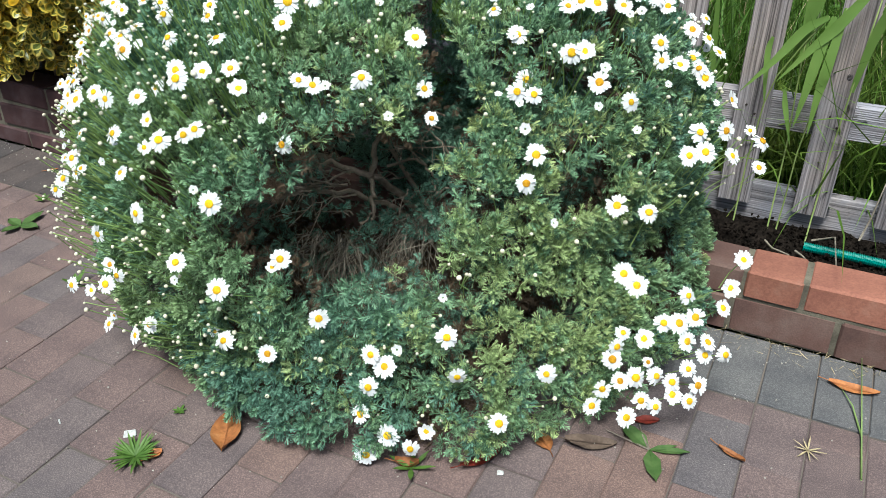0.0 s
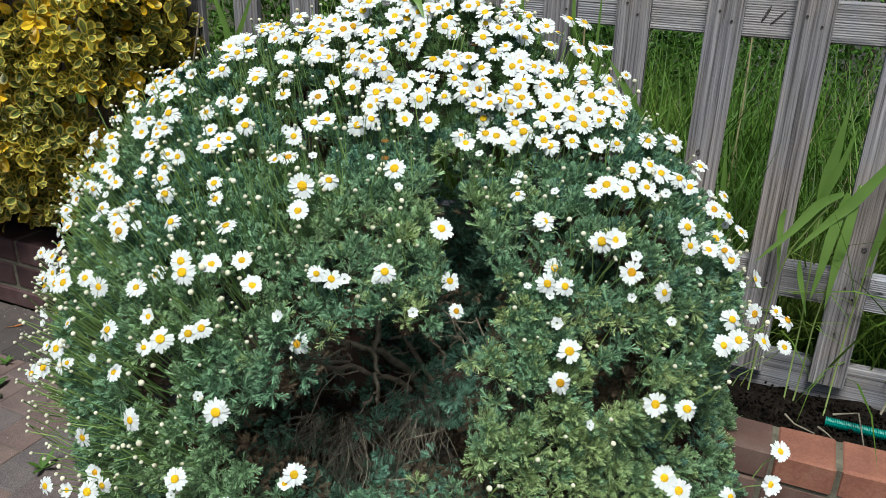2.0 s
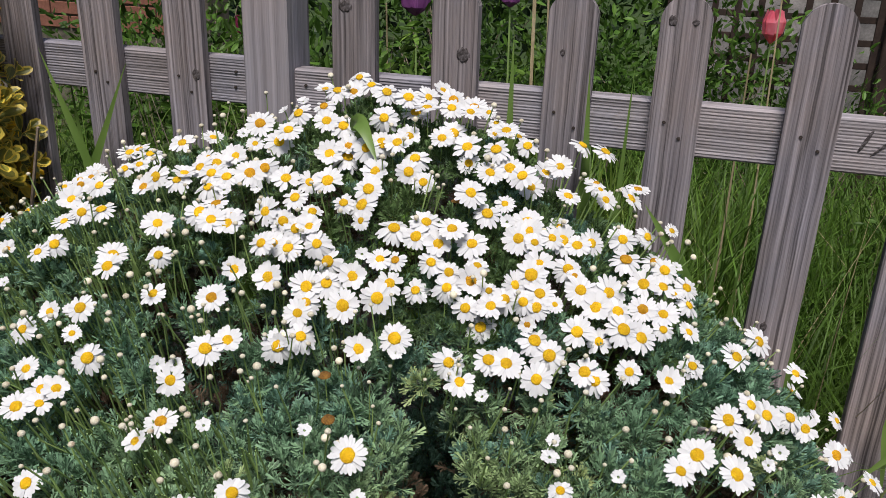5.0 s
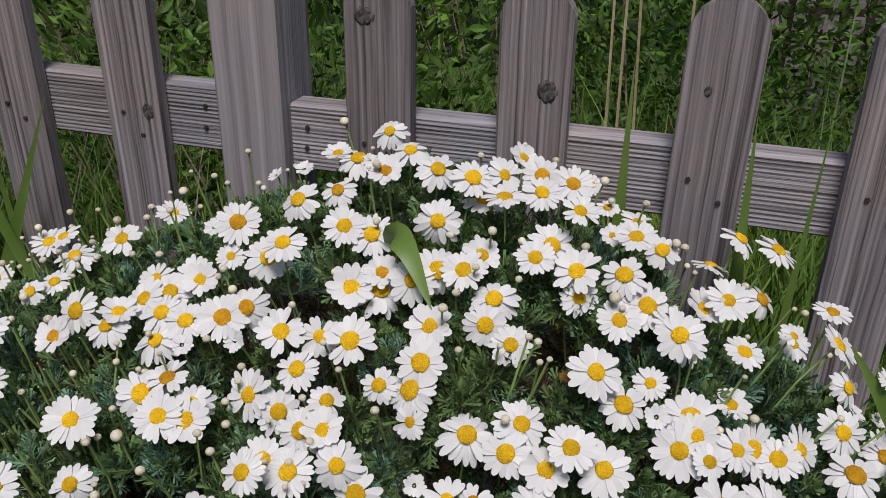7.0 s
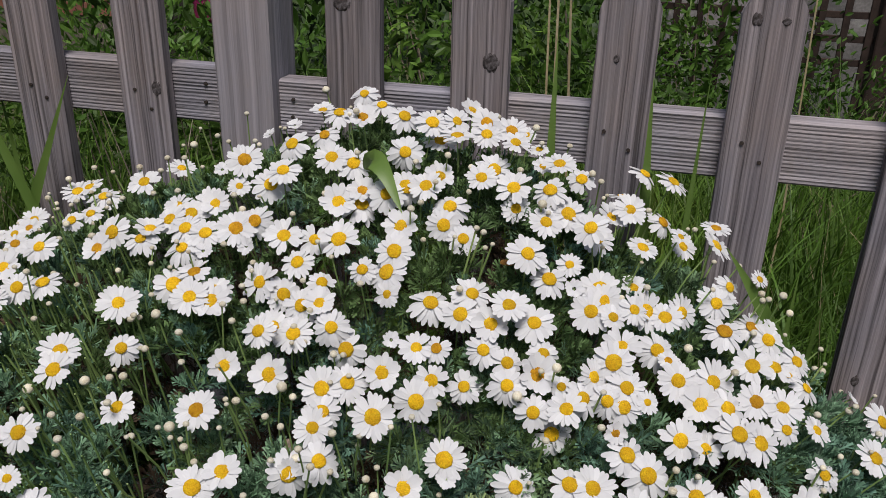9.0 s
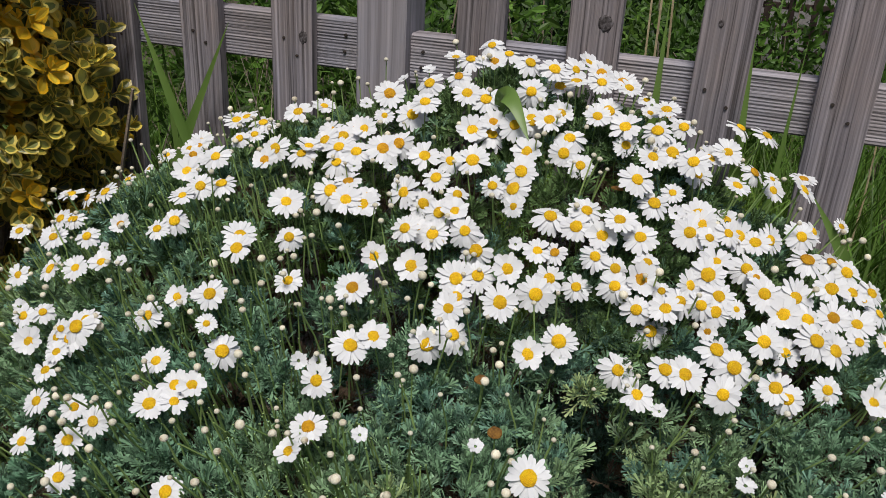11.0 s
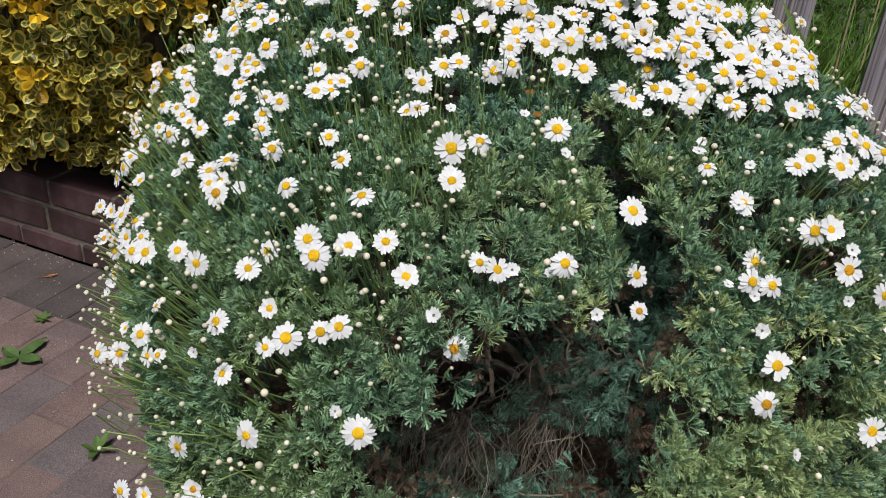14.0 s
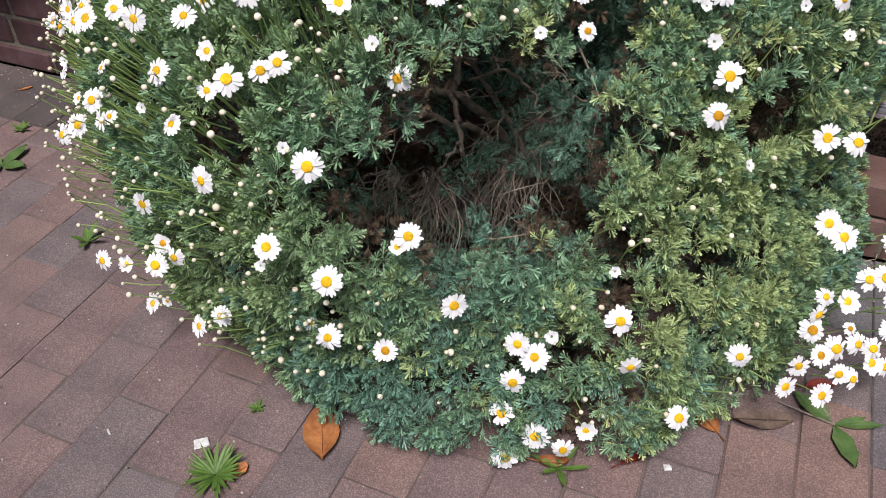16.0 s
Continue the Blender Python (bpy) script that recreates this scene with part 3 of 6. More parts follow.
def hollow(p, grow=0.0):
    """Which points lie in the bare hollow: it runs slantwise in from its mouth to the limbs."""
    out = np.zeros(len(p), bool)
    todo = np.ones(len(p), bool)
    for s in np.arange(0.0, 0.66, 0.03):
        q = p - SLANT * s - HEART
        r = np.linalg.norm(q, axis=1)
        d = q / r[:, None]
        now = todo & (r > shell(d) - 0.02)
        out |= now & gap(d, grow, GAPS[:4])
        todo &= ~now
    return out & (p[:, 1] < -0.47) & (p[:, 2] > 0.14)


def pocket(p):
    """Small dark gaps between the shoots."""
    low = np.array((0.45, -1.06, 0.21))
    return (np.linalg.norm(p - low, axis=1) > 0.14) & np.array([noise.noise(Vector(v * 19)) < -0.29 or noise.noise(Vector(v * 10) + Vector((7, 3, 1))) < -0.36 for v in p])


def lumps(d):
    return np.array([0.028 * noise.noise(Vector(v * 4.0)) + 0.030 * noise.noise(Vector(v * 9.0)) + 0.032 * noise.noise(Vector(v * 17.0)) for v in d])


def crown_points(n, rng, inset, spread):
    d = rng.normal(size=(n * 2, 3))
    d /= np.linalg.norm(d, axis=1, keepdims=True)
    r = shell(d)
    d = d[rng.random(len(d)) < (r / 0.95) ** 2]
    az, el = angles(d)
    shy = 0.17 * np.exp(-((az + 9) / 30) ** 2) * np.clip((13 - el) / 15, 0, 1)
    shy = shy + 0.018 * np.clip((-85 - az) / 15, 0, 1) + 0.012 * np.clip((el - 45) / 12, 0, 1)
    shy = shy - 0.032 * np.exp(-((az + 72) / 24) ** 2) * np.clip((-9 - el) / 8, 0, 1)
    r = shell(d) - inset - shy + rng.uniform(-spread, spread, len(d)) + lumps(d)
    r = np.minimum(r, shell(d) - shy - 0.040)
    p = HEART + d * r[:, None]
    low = 0.03 + 0.10 * np.clip((0.25 - p[:, 0]) / 0.5, 0, 1)
    ok = (p[:, 1] < -0.035) & (p[:, 2] > low)
    return p[ok], d[ok]


def outward(d):
    """Normals of the shell, by its slope."""
    e = 0.03
    p = d * shell(d)[:, None]
    helper = np.where(np.abs(d[:, 2:3]) > 0.9, np.array([[1.0, 0, 0]]), np.array([[0, 0, 1.0]]))
    a = np.cross(helper, d)
    a /= np.linalg.norm(a, axis=1, keepdims=True)
    b = np.cross(d, a)
    da, db = d + e * a, d + e * b
    da /= np.linalg.norm(da, axis=1, keepdims=True)
    db /= np.linalg.norm(db, axis=1, keepdims=True)
    n = np.cross(da * shell(da)[:, None] - p, db * shell(db)[:, None] - p)
    return n / np.linalg.norm(n, axis=1, keepdims=True)


def cut_leaf(length, rng):
    """A leaf with a narrow foot and a hand of blunt, forward lobes: triangles only. It grows along +x."""
    v, q = [], []
    bend = rng.uniform(-0.1, 0.4)
    mid = lambda s: np.array([s, 0, bend * s * s / length])

    def lobe(a, b, wide, roll):
        way = (b - a) / np.linalg.norm(b - a)
        side = np.cross(way, (0, 0, 1.0))
        side = side / (np.linalg.norm(side) + 1e-9) + np.array([0, 0, roll])
        o = len(v)
        v.extend([a, b + side * wide, b - side * wide])
        q.append((o, o + 1, o + 2))

    lobe(mid(0), mid(length * 0.7), 0.0012, 0)
    lobe(mid(length * 0.35), mid(length), 0.0014, rng.uniform(-0.3, 0.3))
    for s, size in ((0.34, 0.26), (0.50, 0.36), (0.66, 0.32)):
        for sg in (-1, 1):
            a = mid(length * s)
            way = np.array([1, sg * rng.uniform(0.45, 0.85), rng.uniform(-0.05, 0.3)])
            b = a + way / np.linalg.norm(way) * length * size * rng.uniform(0.75, 1.2)
            lobe(a, b, rng.uniform(0.0007, 0.0011), rng.uniform(-0.4, 0.4))
    return np.array(v), np.array(q)


def sprig(rng, leaves=14, size=0.0262, droop=0.0):
    """A shoot tip: leaves in a spiral round +z."""
    v, q, n = [], [], 0
    for i in range(leaves):
        k = i / (leaves - 1)
        lv, lq = cut_leaf(size * (0.55 + 0.55 * (1 - k)) * rng.uniform(0.85, 1.15), rng)
        tilt = radians(14 + 62 * k + rng.uniform(-12, 12)) - droop
        m = spin_np(0, 0, i * 2.4 + rng.uniform(-0.3, 0.3)) @ spin_np(0, -tilt, 0) @ spin_np(rng.uniform(-0.5, 0.5), 0, 0)
        v.append(lv @ m.T + np.array([0, 0, -0.006 + 0.020 * k]))
        q.append(lq + n)
        n += len(lv)
    return np.concatenate(v), np.concatenate(q)


bush = empty_thing("daisy_bush", (0.3, -0.42, 0.0), "big rounded marguerite daisy bush in white bloom over the paving", "bush")
TO_BUSH = Matrix.Translation((-0.3, 0.42, 0.0))


def bush_part(name, me, label="", kind=""):
    return part(name, me, bush, label, TO_BUSH, kind)


rng = np.random.default_rng(11)
SPRIGS = [sprig(rng) for _ in range(7)]


def tone(p):
    """Which shoots are fresh yellow-green, which blue-green: broad patches of the bush."""
    fresh = np.exp(-(((p - np.array([0.80, -0.85, 0.34])) / np.array([0.25, 0.32, 0.27])) ** 2).sum(1)) + 0.3 * np.exp(-(((p - np.array([0.45, -0.8, 0.7])) / 0.16) ** 2).sum(1))
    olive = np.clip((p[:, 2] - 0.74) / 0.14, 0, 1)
    blue = np.exp(-(((p - np.array([0.42, -1.1, 0.1])) / np.array([0.3, 0.25, 0.13])) ** 2).sum(1)) + 0.35 * (p[:, 1] > -0.6)
    u = rng.random(len(p))
    kinds = np.where(u < fresh * 0.85, 1, np.where(u < fresh * 0.85 + blue * 0.7, 2, 0))
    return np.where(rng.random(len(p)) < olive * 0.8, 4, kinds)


heap = Heap()
for inset, spread, count, jitter in ((0.043, 0.014, 15000, 0.42), (0.085, 0.02, 4200, 0.6), (0.16, 0.04, 3400, 0.8)):
    p, d = crown_points(count, rng, inset, spread)
    keep = ~gap(d, 0.0 if inset < 0.06 else 0.6) & ~split(p) & ~hollow(p)
    if inset < 0.15:
        keep &= ~pocket(p)
    p, d = p[keep], d[keep]
    axis = outward(d) * 1.0 + np.array([0, 0, 0.35]) + rng.normal(size=p.shape) * jitter
    # The innermost layer is brown, not green: shade of the gaps put into colour.
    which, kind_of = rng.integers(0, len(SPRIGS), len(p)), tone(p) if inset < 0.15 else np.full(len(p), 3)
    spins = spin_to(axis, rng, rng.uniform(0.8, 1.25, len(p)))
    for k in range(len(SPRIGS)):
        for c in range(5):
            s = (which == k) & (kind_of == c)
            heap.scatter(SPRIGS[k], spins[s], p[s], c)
# dim shoots deep inside, round the hollow
d = rng.normal(size=(3000, 3))
d /= np.linalg.norm(d, axis=1, keepdims=True)
r = shell(d) * rng.uniform(0.30, 0.72, len(d))
p = HEART + d * r[:, None]
ok = (p[:, 2] > 0.03) & (p[:, 1] < -0.05) & ~split(p) & ~(gap(d, 3) & (r > 0.50 * shell(d)) & (rng.random(len(d)) < 0.88)) & ~(hollow(p, 2.0) & (rng.random(len(d)) < 0.96))
heap.scatter(SPRIGS[0], spin_to(d[ok] + rng.normal(size=(ok.sum(), 3)) * 0.6 + np.array([0, 0, 0.4]), rng, rng.uniform(0.8, 1.2, ok.sum())), p[ok], 2)
for c, n in (((0.335, -0.700, 0.238), 8), ((0.25, -0.54, 0.20), 7), ((0.37, -0.48, 0.25), 8), ((0.43, -0.54, 0.24), 7), ((0.26, -0.47, 0.34), 6)):
    w = rng.normal(size=(n, 3))
    heap.scatter(SPRIGS[2], spin_to(w + np.array([0, -0.6, 0.5]), rng, rng.uniform(0.7, 1.0, n)), np.array(c) + w * 0.016, 2)
for c, n in (((0.50, -0.64, 0.30), 16), ((0.51, -0.60, 0.36), 14), ((0.46, -0.62, 0.26), 16), ((0.37, -0.60, 0.24), 10), ((0.34, -0.55, 0.44), 8)):
    w = rng.normal(size=(n, 3))
    heap.scatter(SPRIGS[5], spin_to(w * 0.7 + np.array([0.2, -0.7, 0.0]), rng, rng.uniform(0.75, 1.1, n)), np.array(c) + w * np.array([0.03, 0.035, 0.03]), 2)
w = rng.uniform((0.12, -0.40, 0.04), (0.80, -0.27, 0.44), (520, 3))
heap.scatter(SPRIGS[1], spin_to(rng.normal(size=w.shape) + np.array([0, -0.8, 0.5]), rng, rng.uniform(0.8, 1.2, len(w))), w, 2)
w = rng.uniform((0.24, -0.86, 0.03), (0.62, -0.62, 0.11), (320, 3))
heap.scatter(SPRIGS[4], spin_to(rng.normal(size=w.shape) * 0.7 + np.array([0, -0.4, 0.8]), rng, rng.uniform(0.8, 1.2, len(w))), w, 2)
# dead leaves matted on the ground under the hollow, added to darken its floor
w = rng.uniform((-0.24, -0.98, 0.01), (0.66, -0.34, 0.05), (1300, 3))
w = w[(w[:, 0] > 0.02) | (w[:, 1] > -0.80)]
heap.scatter(SPRIGS[6], spin_to(rng.normal(size=w.shape) + np.array([0, -0.2, 0.3]), rng, rng.uniform(0.8, 1.3, len(w))), w, 3)
# withered leaves hanging at the rim of the hollow
rim, rd = crown_points(9000, rng, 0.11, 0.03)
ok = gap(rd, 3.5) & ~gap(rd, 0) & (rng.random(len(rd)) < np.where(rd[:, 2] > 0.42, 0.45, 0.08))
heap.scatter(SPRIGS[3], spin_to(rd[ok] + np.array([0, 0, -0.9]), rng, rng.uniform(0.7, 1.0, ok.sum())), rim[ok], 3)
bush_part("foliage", heap.mesh("foliage", [M["daisy_leaf"], M["daisy_leaf_fresh"], M["daisy_leaf_blue"], M["dead_and_shade_leaf"], M["daisy_leaf_olive"]]), "dense finely cut grey-green leaves", "stuff")

# bare limbs, twigs and dry stalks in the hollow
limbs = (
    ([(0.36, -0.36, -0.02), (0.32, -0.40, 0.12), (0.27, -0.46, 0.24), (0.244, -0.518, 0.290)], 0.016, 0.011),
    ([(0.244, -0.518, 0.290), (0.252, -0.512, 0.345), (0.262, -0.500, 0.42), (0.24, -0.50, 0.58), (0.18, -0.46, 0.78)], 0.011, 0.005),
    ([(0.246, -0.522, 0.288), (0.215, -0.552, 0.312), (0.175, -0.585, 0.332), (0.12, -0.65, 0.338), (0.07, -0.72, 0.345)], 0.011, 0.004),
    ([(0.246, -0.524, 0.284), (0.268, -0.556, 0.262), (0.288, -0.588, 0.240), (0.302, -0.612, 0.222)], 0.0075, 0.0065),
    ([(0.290, -0.592, 0.238), (0.276, -0.615, 0.218), (0.262, -0.640, 0.198)], 0.005, 0.0035),
    ([(0.30, -0.44, 0.16), (0.225, -0.54, 0.245), (0.155, -0.615, 0.272), (0.09, -0.665, 0.284), (0.03, -0.72, 0.275)], 0.010, 0.006),
    ([(0.21, -0.55, 0.31), (0.165, -0.60, 0.295), (0.13, -0.63, 0.278), (0.10, -0.67, 0.272)], 0.004, 0.002),
    ([(0.26, -0.47, 0.30), (0.317, -0.445, 0.315), (0.36, -0.462, 0.313), (0.394, -0.483, 0.304), (0.405, -0.50, 0.27)], 0.005, 0.003),
    ([(0.36, -0.40, 0.10), (0.20, -0.40, 0.35), (-0.05, -0.45, 0.60)], 0.010, 0.004),
    ([(0.37, -0.38, 0.10), (0.60, -0.40, 0.35), (0.78, -0.42, 0.55)], 0.010, 0.004),
)
for pts, r0, r1 in limbs:
    fine = []
    for i in range(len(pts) - 1):
        a, b = Vector(pts[i]), Vector(pts[i + 1])
        fine += [a.lerp(b, k / 4) + Vector(rng.normal(size=3) * 0.004) for k in range(4)]
    fine.append(Vector(pts[-1]))
    v, f = tube_arrays(fine, r0 * 0.7, r1 * 0.7, 7)
    bush_part("limb", smooth(mesh_of("limb", v, f, M["bark"])), "bare woody grey-brown stem")
heap = Heap()


def twig(a, way, ln, thick=0.0019):
    curl = Vector(rng.normal(size=3) * 0.05)
    pts = [a + way * ln * k / 6 + curl * (k / 6) ** 2 + Vector(rng.normal(size=3) * 0.005) for k in range(7)]
    heap.add(*tube_arrays(pts, thick, 0.0007, 4))
    for j in (2, 3, 4):
        fork = pts[j] + (way + Vector(rng.normal(size=3) * 0.7)) * ln * 0.3
        heap.add(*tube_arrays([pts[j], pts[j].lerp(fork, 0.5) + Vector(rng.normal(size=3) * 0.004), fork], thick * 0.65, 0.0006, 3))


for i in range(20):
    a = Vector((rng.uniform(0.26, 0.50), rng.uniform(-0.56, -0.42), rng.uniform(0.25, 0.46)))
    twig(a, Vector((rng.normal() * 0.6 - 0.2, -0.8 + rng.normal() * 0.5, rng.normal() * 0.4)).normalized(), rng.uniform(0.06, 0.18))
for i in range(40):
    k = rng.random()
    a = Vector((0.22 - 0.17 * k, -0.56 - 0.12 * k, 0.285)) + Vector(rng.normal(size=3) * 0.022)
    twig(a, Vector((-0.78, -0.42 + rng.normal() * 0.3, rng.normal() * 0.28)).normalized(), rng.uniform(0.07, 0.17), rng.uniform(0.0022, 0.0038))
heap.add(*tube_arrays([(0.400, -0.785, 0.190), (0.43, -0.80, 0.205), (0.47, -0.806, 0.228), (0.512, -0.812, 0.257)], 0.0016, 0.0012, 5))
bush_part("twig", heap.mesh("twig", M["bark"]), "tangle of thin leafless twigs", "stuff")
heap = Heap()
TUFTS = [Vector(v) for v in ((0.275, -0.680, 0.212), (0.285, -0.672, 0.205), (0.370, -0.575, 0.240), (0.372, -0.60, 0.235), (0.19, -0.68, 0.20), (0.44, -0.64, 0.27))]
for i in range(230):
    a = TUFTS[i % 6] + Vector(rng.normal(size=3) * 0.010)
    side, out = rng.normal() * 0.045, rng.uniform(0.01, 0.10)
    b = Vector((a.x + side, a.y - out, rng.uniform(0.02, 0.12)))
    bow, sway, turn = rng.uniform(0.0, 0.05), rng.normal() * 0.016, rng.uniform(0, 6.28)
    pts = [a.lerp(b, k / 8) + Vector((side * 0.4 * math.sin(k * 0.39) + sway * math.sin(k * 0.9 + turn), -bow * math.sin(k * 0.39), 0.02 * math.sin(k * 0.39))) + Vector(rng.normal(size=3) * 0.0025) for k in range(9)]
    heap.add(*tube_arrays(pts, rng.uniform(0.0006, 0.0013), 0.0005, 3))
bush_part("dry_stalk", heap.mesh("dry_stalk", M["straw"]), "old dry stalks hanging in the hollow", "stuff")


# flowers
def petal_ring(seed, petals, length, lift, droop, missing=0):
    """White ray petals round +z: channelled strips with a narrow foot and a rounded tip."""
    r = random.Random(seed)
    v, f = [], []
    gone = set(r.sample(range(petals), missing))
    for i in range(petals):
        if i in gone:
            continue
        a = 2 * math.pi * (i + r.uniform(-0.24, 0.24)) / petals
        ln, tw, fat = length * r.uniform(0.86, 1.08), r.uniform(-0.3, 0.3), r.uniform(0.88, 1.12) * 18.5 / petals
        rise, sag = r.uniform(-0.0008, 0.0012), droop * r.uniform(0.5, 1.5)
        o = len(v)
        for k, w in ((0.2, 0.0012), (0.42, 0.0024), (0.66, 0.0031), (0.84, 0.0029), (0.95, 0.0019), (1.0, 0.0007)):
            x, w = k * ln, w * fat
            z = rise + lift * k - sag * k * k
            for sg in (-1, 0, 1):
                y = sg * w
                v.append((x * math.cos(a) - y * math.sin(a), x * math.sin(a) + y * math.cos(a), z + y * tw - (0.16 * w if sg == 0 else 0.0)))
        for k in range(5):
            for q in (0, 1):
                f.append((o + 3 * k + q, o + 3 * k + q + 3, o + 3 * k + q + 4, o + 3 * k + q + 1))
    return smooth(mesh_of("petals", v, f, M["petal"]))


def disc_mesh(seed, rad, mat):
    """The domed yellow middle, bumpy with florets."""
    bm = bmesh.new()
    bmesh.ops.create_uvsphere(bm, u_segments=14, v_segments=8, radius=rad)
    r = random.Random(seed)
    bmesh.ops.delete(bm, geom=[v for v in bm.verts if v.co.z < -rad * 0.3], context="VERTS")
    for v in bm.verts:
        v.co *= r.uniform(0.95, 1.05)
        v.co.z = v.co.z * 0.42 + 0.0006
    return bm_mesh("disc", bm, mat)


FACES = [petal_ring(1, 20, 0.0212, 0.0015, 0.002), petal_ring(2, 18, 0.0205, 0.0, 0.0035), petal_ring(3, 21, 0.0215, 0.003, 0.002), petal_ring(4, 17, 0.020, -0.001, 0.006, 1), petal_ring(5, 16, 0.0185, 0.006, 0.001), petal_ring(6, 19, 0.021, 0.001, 0.009), petal_ring(7, 18, 0.021, 0.0045, 0.004, 2), petal_ring(8, 22, 0.0208, 0.001, 0.0045)]
MIDS = [disc_mesh(1, 0.0073, M["disc"]), disc_mesh(2, 0.0079, M["disc"]), disc_mesh(3, 0.0066, M["disc"]), disc_mesh(4, 0.0076, M["old_disc"])]
stalks = Heap()


def stalk(tip, axis, rng, reach):
    """A thin green stalk from inside the leaves up to a flower or bud."""
    wild = rng.normal(size=3) * 0.006
    sink = lambda k: tip - axis * k * 0.6 - np.array([0, 0, k * 0.5]) + (HEART - tip) * k * 0.4 + wild
    root = sink(reach)
    if -0.1 < root[0] < 0.75 and root[1] < -0.55 and (hollow(root[None], 1.0)[0] or split(root[None])[0]):
        root = sink(0.024)
    mid = tip * 0.5 + root * 0.5 - axis * 0.004 + rng.normal(size=3) * 0.003
    stalks.add(*tube_arrays([root, mid, tip - axis * 0.004, tip], 0.0012, 0.0009, 4))


def facing(d, p, rng, sway):
    n = outward(d)
    a = n * 0.6 + np.array([0.2, -0.55, 0.48]) + rng.normal(size=d.shape) * sway
    return a / np.linalg.norm(a, axis=1, keepdims=True)


def blooms(*where, small=1.0):
    """Open daisies at these azimuths and elevations of the crown, in degrees; a third number lifts one clear of it."""
    w = np.array([(*q, 0.0)[:3] for q in where])
    d = ways(w[:, 0], w[:, 1])
    p = HEART + d * (shell(d) + w[:, 2] + rng.uniform(-0.005, 0.005, len(d)))[:, None]
    p[:, 2] = np.maximum(p[:, 2], 0.03)
    p[:, 1] = np.minimum(p[:, 1], -0.03)
    axis = facing(d, p, rng, 0.2)
    bare = gap(d, 2.0)
    for i in range(len(w)):
        size = (rng.uniform(0.84, 1.12) if rng.random() > 0.1 else rng.uniform(0.55, 0.78)) * (0.85 if w[i, 0] < -105 and w[i, 1] < 55 else 0.94 if w[i, 1] < 40 else 1.0) * small
        spin = Matrix(spin_to(axis[i:i + 1], rng, size)[0].tolist()).to_4x4()
        fl = part("flower", FACES[rng.integers(0, len(FACES))], bush, at=TO_BUSH @ Matrix.Translation(p[i].tolist()) @ spin)
        part("disc", MIDS[rng.choice(4, p=(0.36, 0.32, 0.22, 0.10))], fl)
        stalk(p[i], axis[i], rng, 0.022 if bare[i] else rng.uniform(0.06, 0.10))


rng = np.random.default_rng(23)
blooms((88.2, 89.3), (29.0, 87.8), (-27.9, 87.6), (-69.5, 86.8), (-147.9, 86.7), (87.1, 85.2, -0.011), (6.4, 84.8, -0.022), (52.5, 84.6), (133.3, 84.4), (17.8, 83.4), (-153.3, 83.3), (-109.7, 83.2, 0.016), (57.8, 82.8), (175.3, 82.7, -0.016), (126.9, 82.6), (33.4, 82.5), (120.0, 82.3, 0.010), (174.1, 81.4), (140.0, 81.3), (29.5, 81.3, 0.020), (12.7, 81.0), (-153.2, 80.7), (-54.2, 80.7), (-1.6, 80.6), (113.7, 80.3), (80.2, 80.0), (-140.5, 80.0), (91.6, 79.8), (165.5, 79.5), (157.9, 78.9), (26.3, 78.7), (-135.5, 78.6))
blooms((90.6, 78.3), (48.1, 78.3, 0.019), (8.3, 78.1), (-179.3, 77.9), (141.3, 77.9), (15.1, 77.8), (167.7, 77.6), (117.8, 77.5), (101.9, 77.5), (-122.9, 77.4), (-5.8, 77.4), (109.6, 77.2), (41.8, 76.3), (97.3, 76.1), (-77.6, 75.7, 0.040), (125.4, 75.6), (-166.0, 75.6, -0.013), (178.3, 75.6), (6.0, 75.6), (126.0, 75.5, -0.023), (-171.1, 75.5, 0.022), (155.9, 75.5, -0.006), (-25.7, 75.4, -0.015), (134.0, 75.2), (164.9, 75.1, -0.012), (83.1, 75.1), (145.2, 75.0, -0.012), (-1.1, 74.9, -0.030), (-1.7, 74.6), (-130.5, 74.6, -0.012), (109.4, 74.4), (43.5, 74.1))
blooms((58.8, 73.9), (73.2, 73.8), (71.3, 73.7, -0.023), (125.4, 73.5), (80.9, 73.5), (3.7, 73.4), (152.9, 73.3), (166.8, 73.1), (29.9, 73.0, -0.007), (76.6, 72.8, 0.032), (10.9, 72.8), (44.4, 72.8, 0.037), (131.0, 72.5, 0.016), (64.2, 72.0, 0.014), (31.2, 72.0), (35.3, 71.8), (94.5, 71.8), (25.3, 71.5), (-167.3, 71.5), (14.3, 71.3), (4.4, 71.2), (-17.8, 71.1), (101.7, 70.9), (58.7, 70.8), (143.5, 70.8, 0.024), (-34.5, 70.8, 0.010), (18.2, 70.7), (119.8, 70.6, 0.016), (109.0, 70.6), (53.2, 70.1), (49.0, 70.0), (95.7, 69.8))
blooms((177.2, 69.7), (9.1, 69.7), (67.2, 69.7, 0.021), (153.5, 69.7), (-2.1, 69.6), (87.9, 69.6), (173.6, 69.5), (5.4, 69.5), (26.9, 69.5), (99.6, 69.5, -0.030), (-137.5, 69.2), (-14.5, 69.1), (-153.7, 69.0), (144.9, 68.8), (157.8, 68.7), (73.1, 68.5), (179.4, 68.3, 0.012), (128.1, 68.0), (28.3, 67.9), (89.2, 67.9), (-5.4, 67.8), (7.1, 67.6), (171.5, 67.3), (113.7, 67.2), (53.1, 67.2), (93.4, 67.1), (20.0, 67.0, -0.011), (50.3, 66.5, 0.020), (26.2, 66.4), (16.2, 66.4), (-136.0, 66.4), (84.2, 66.2))
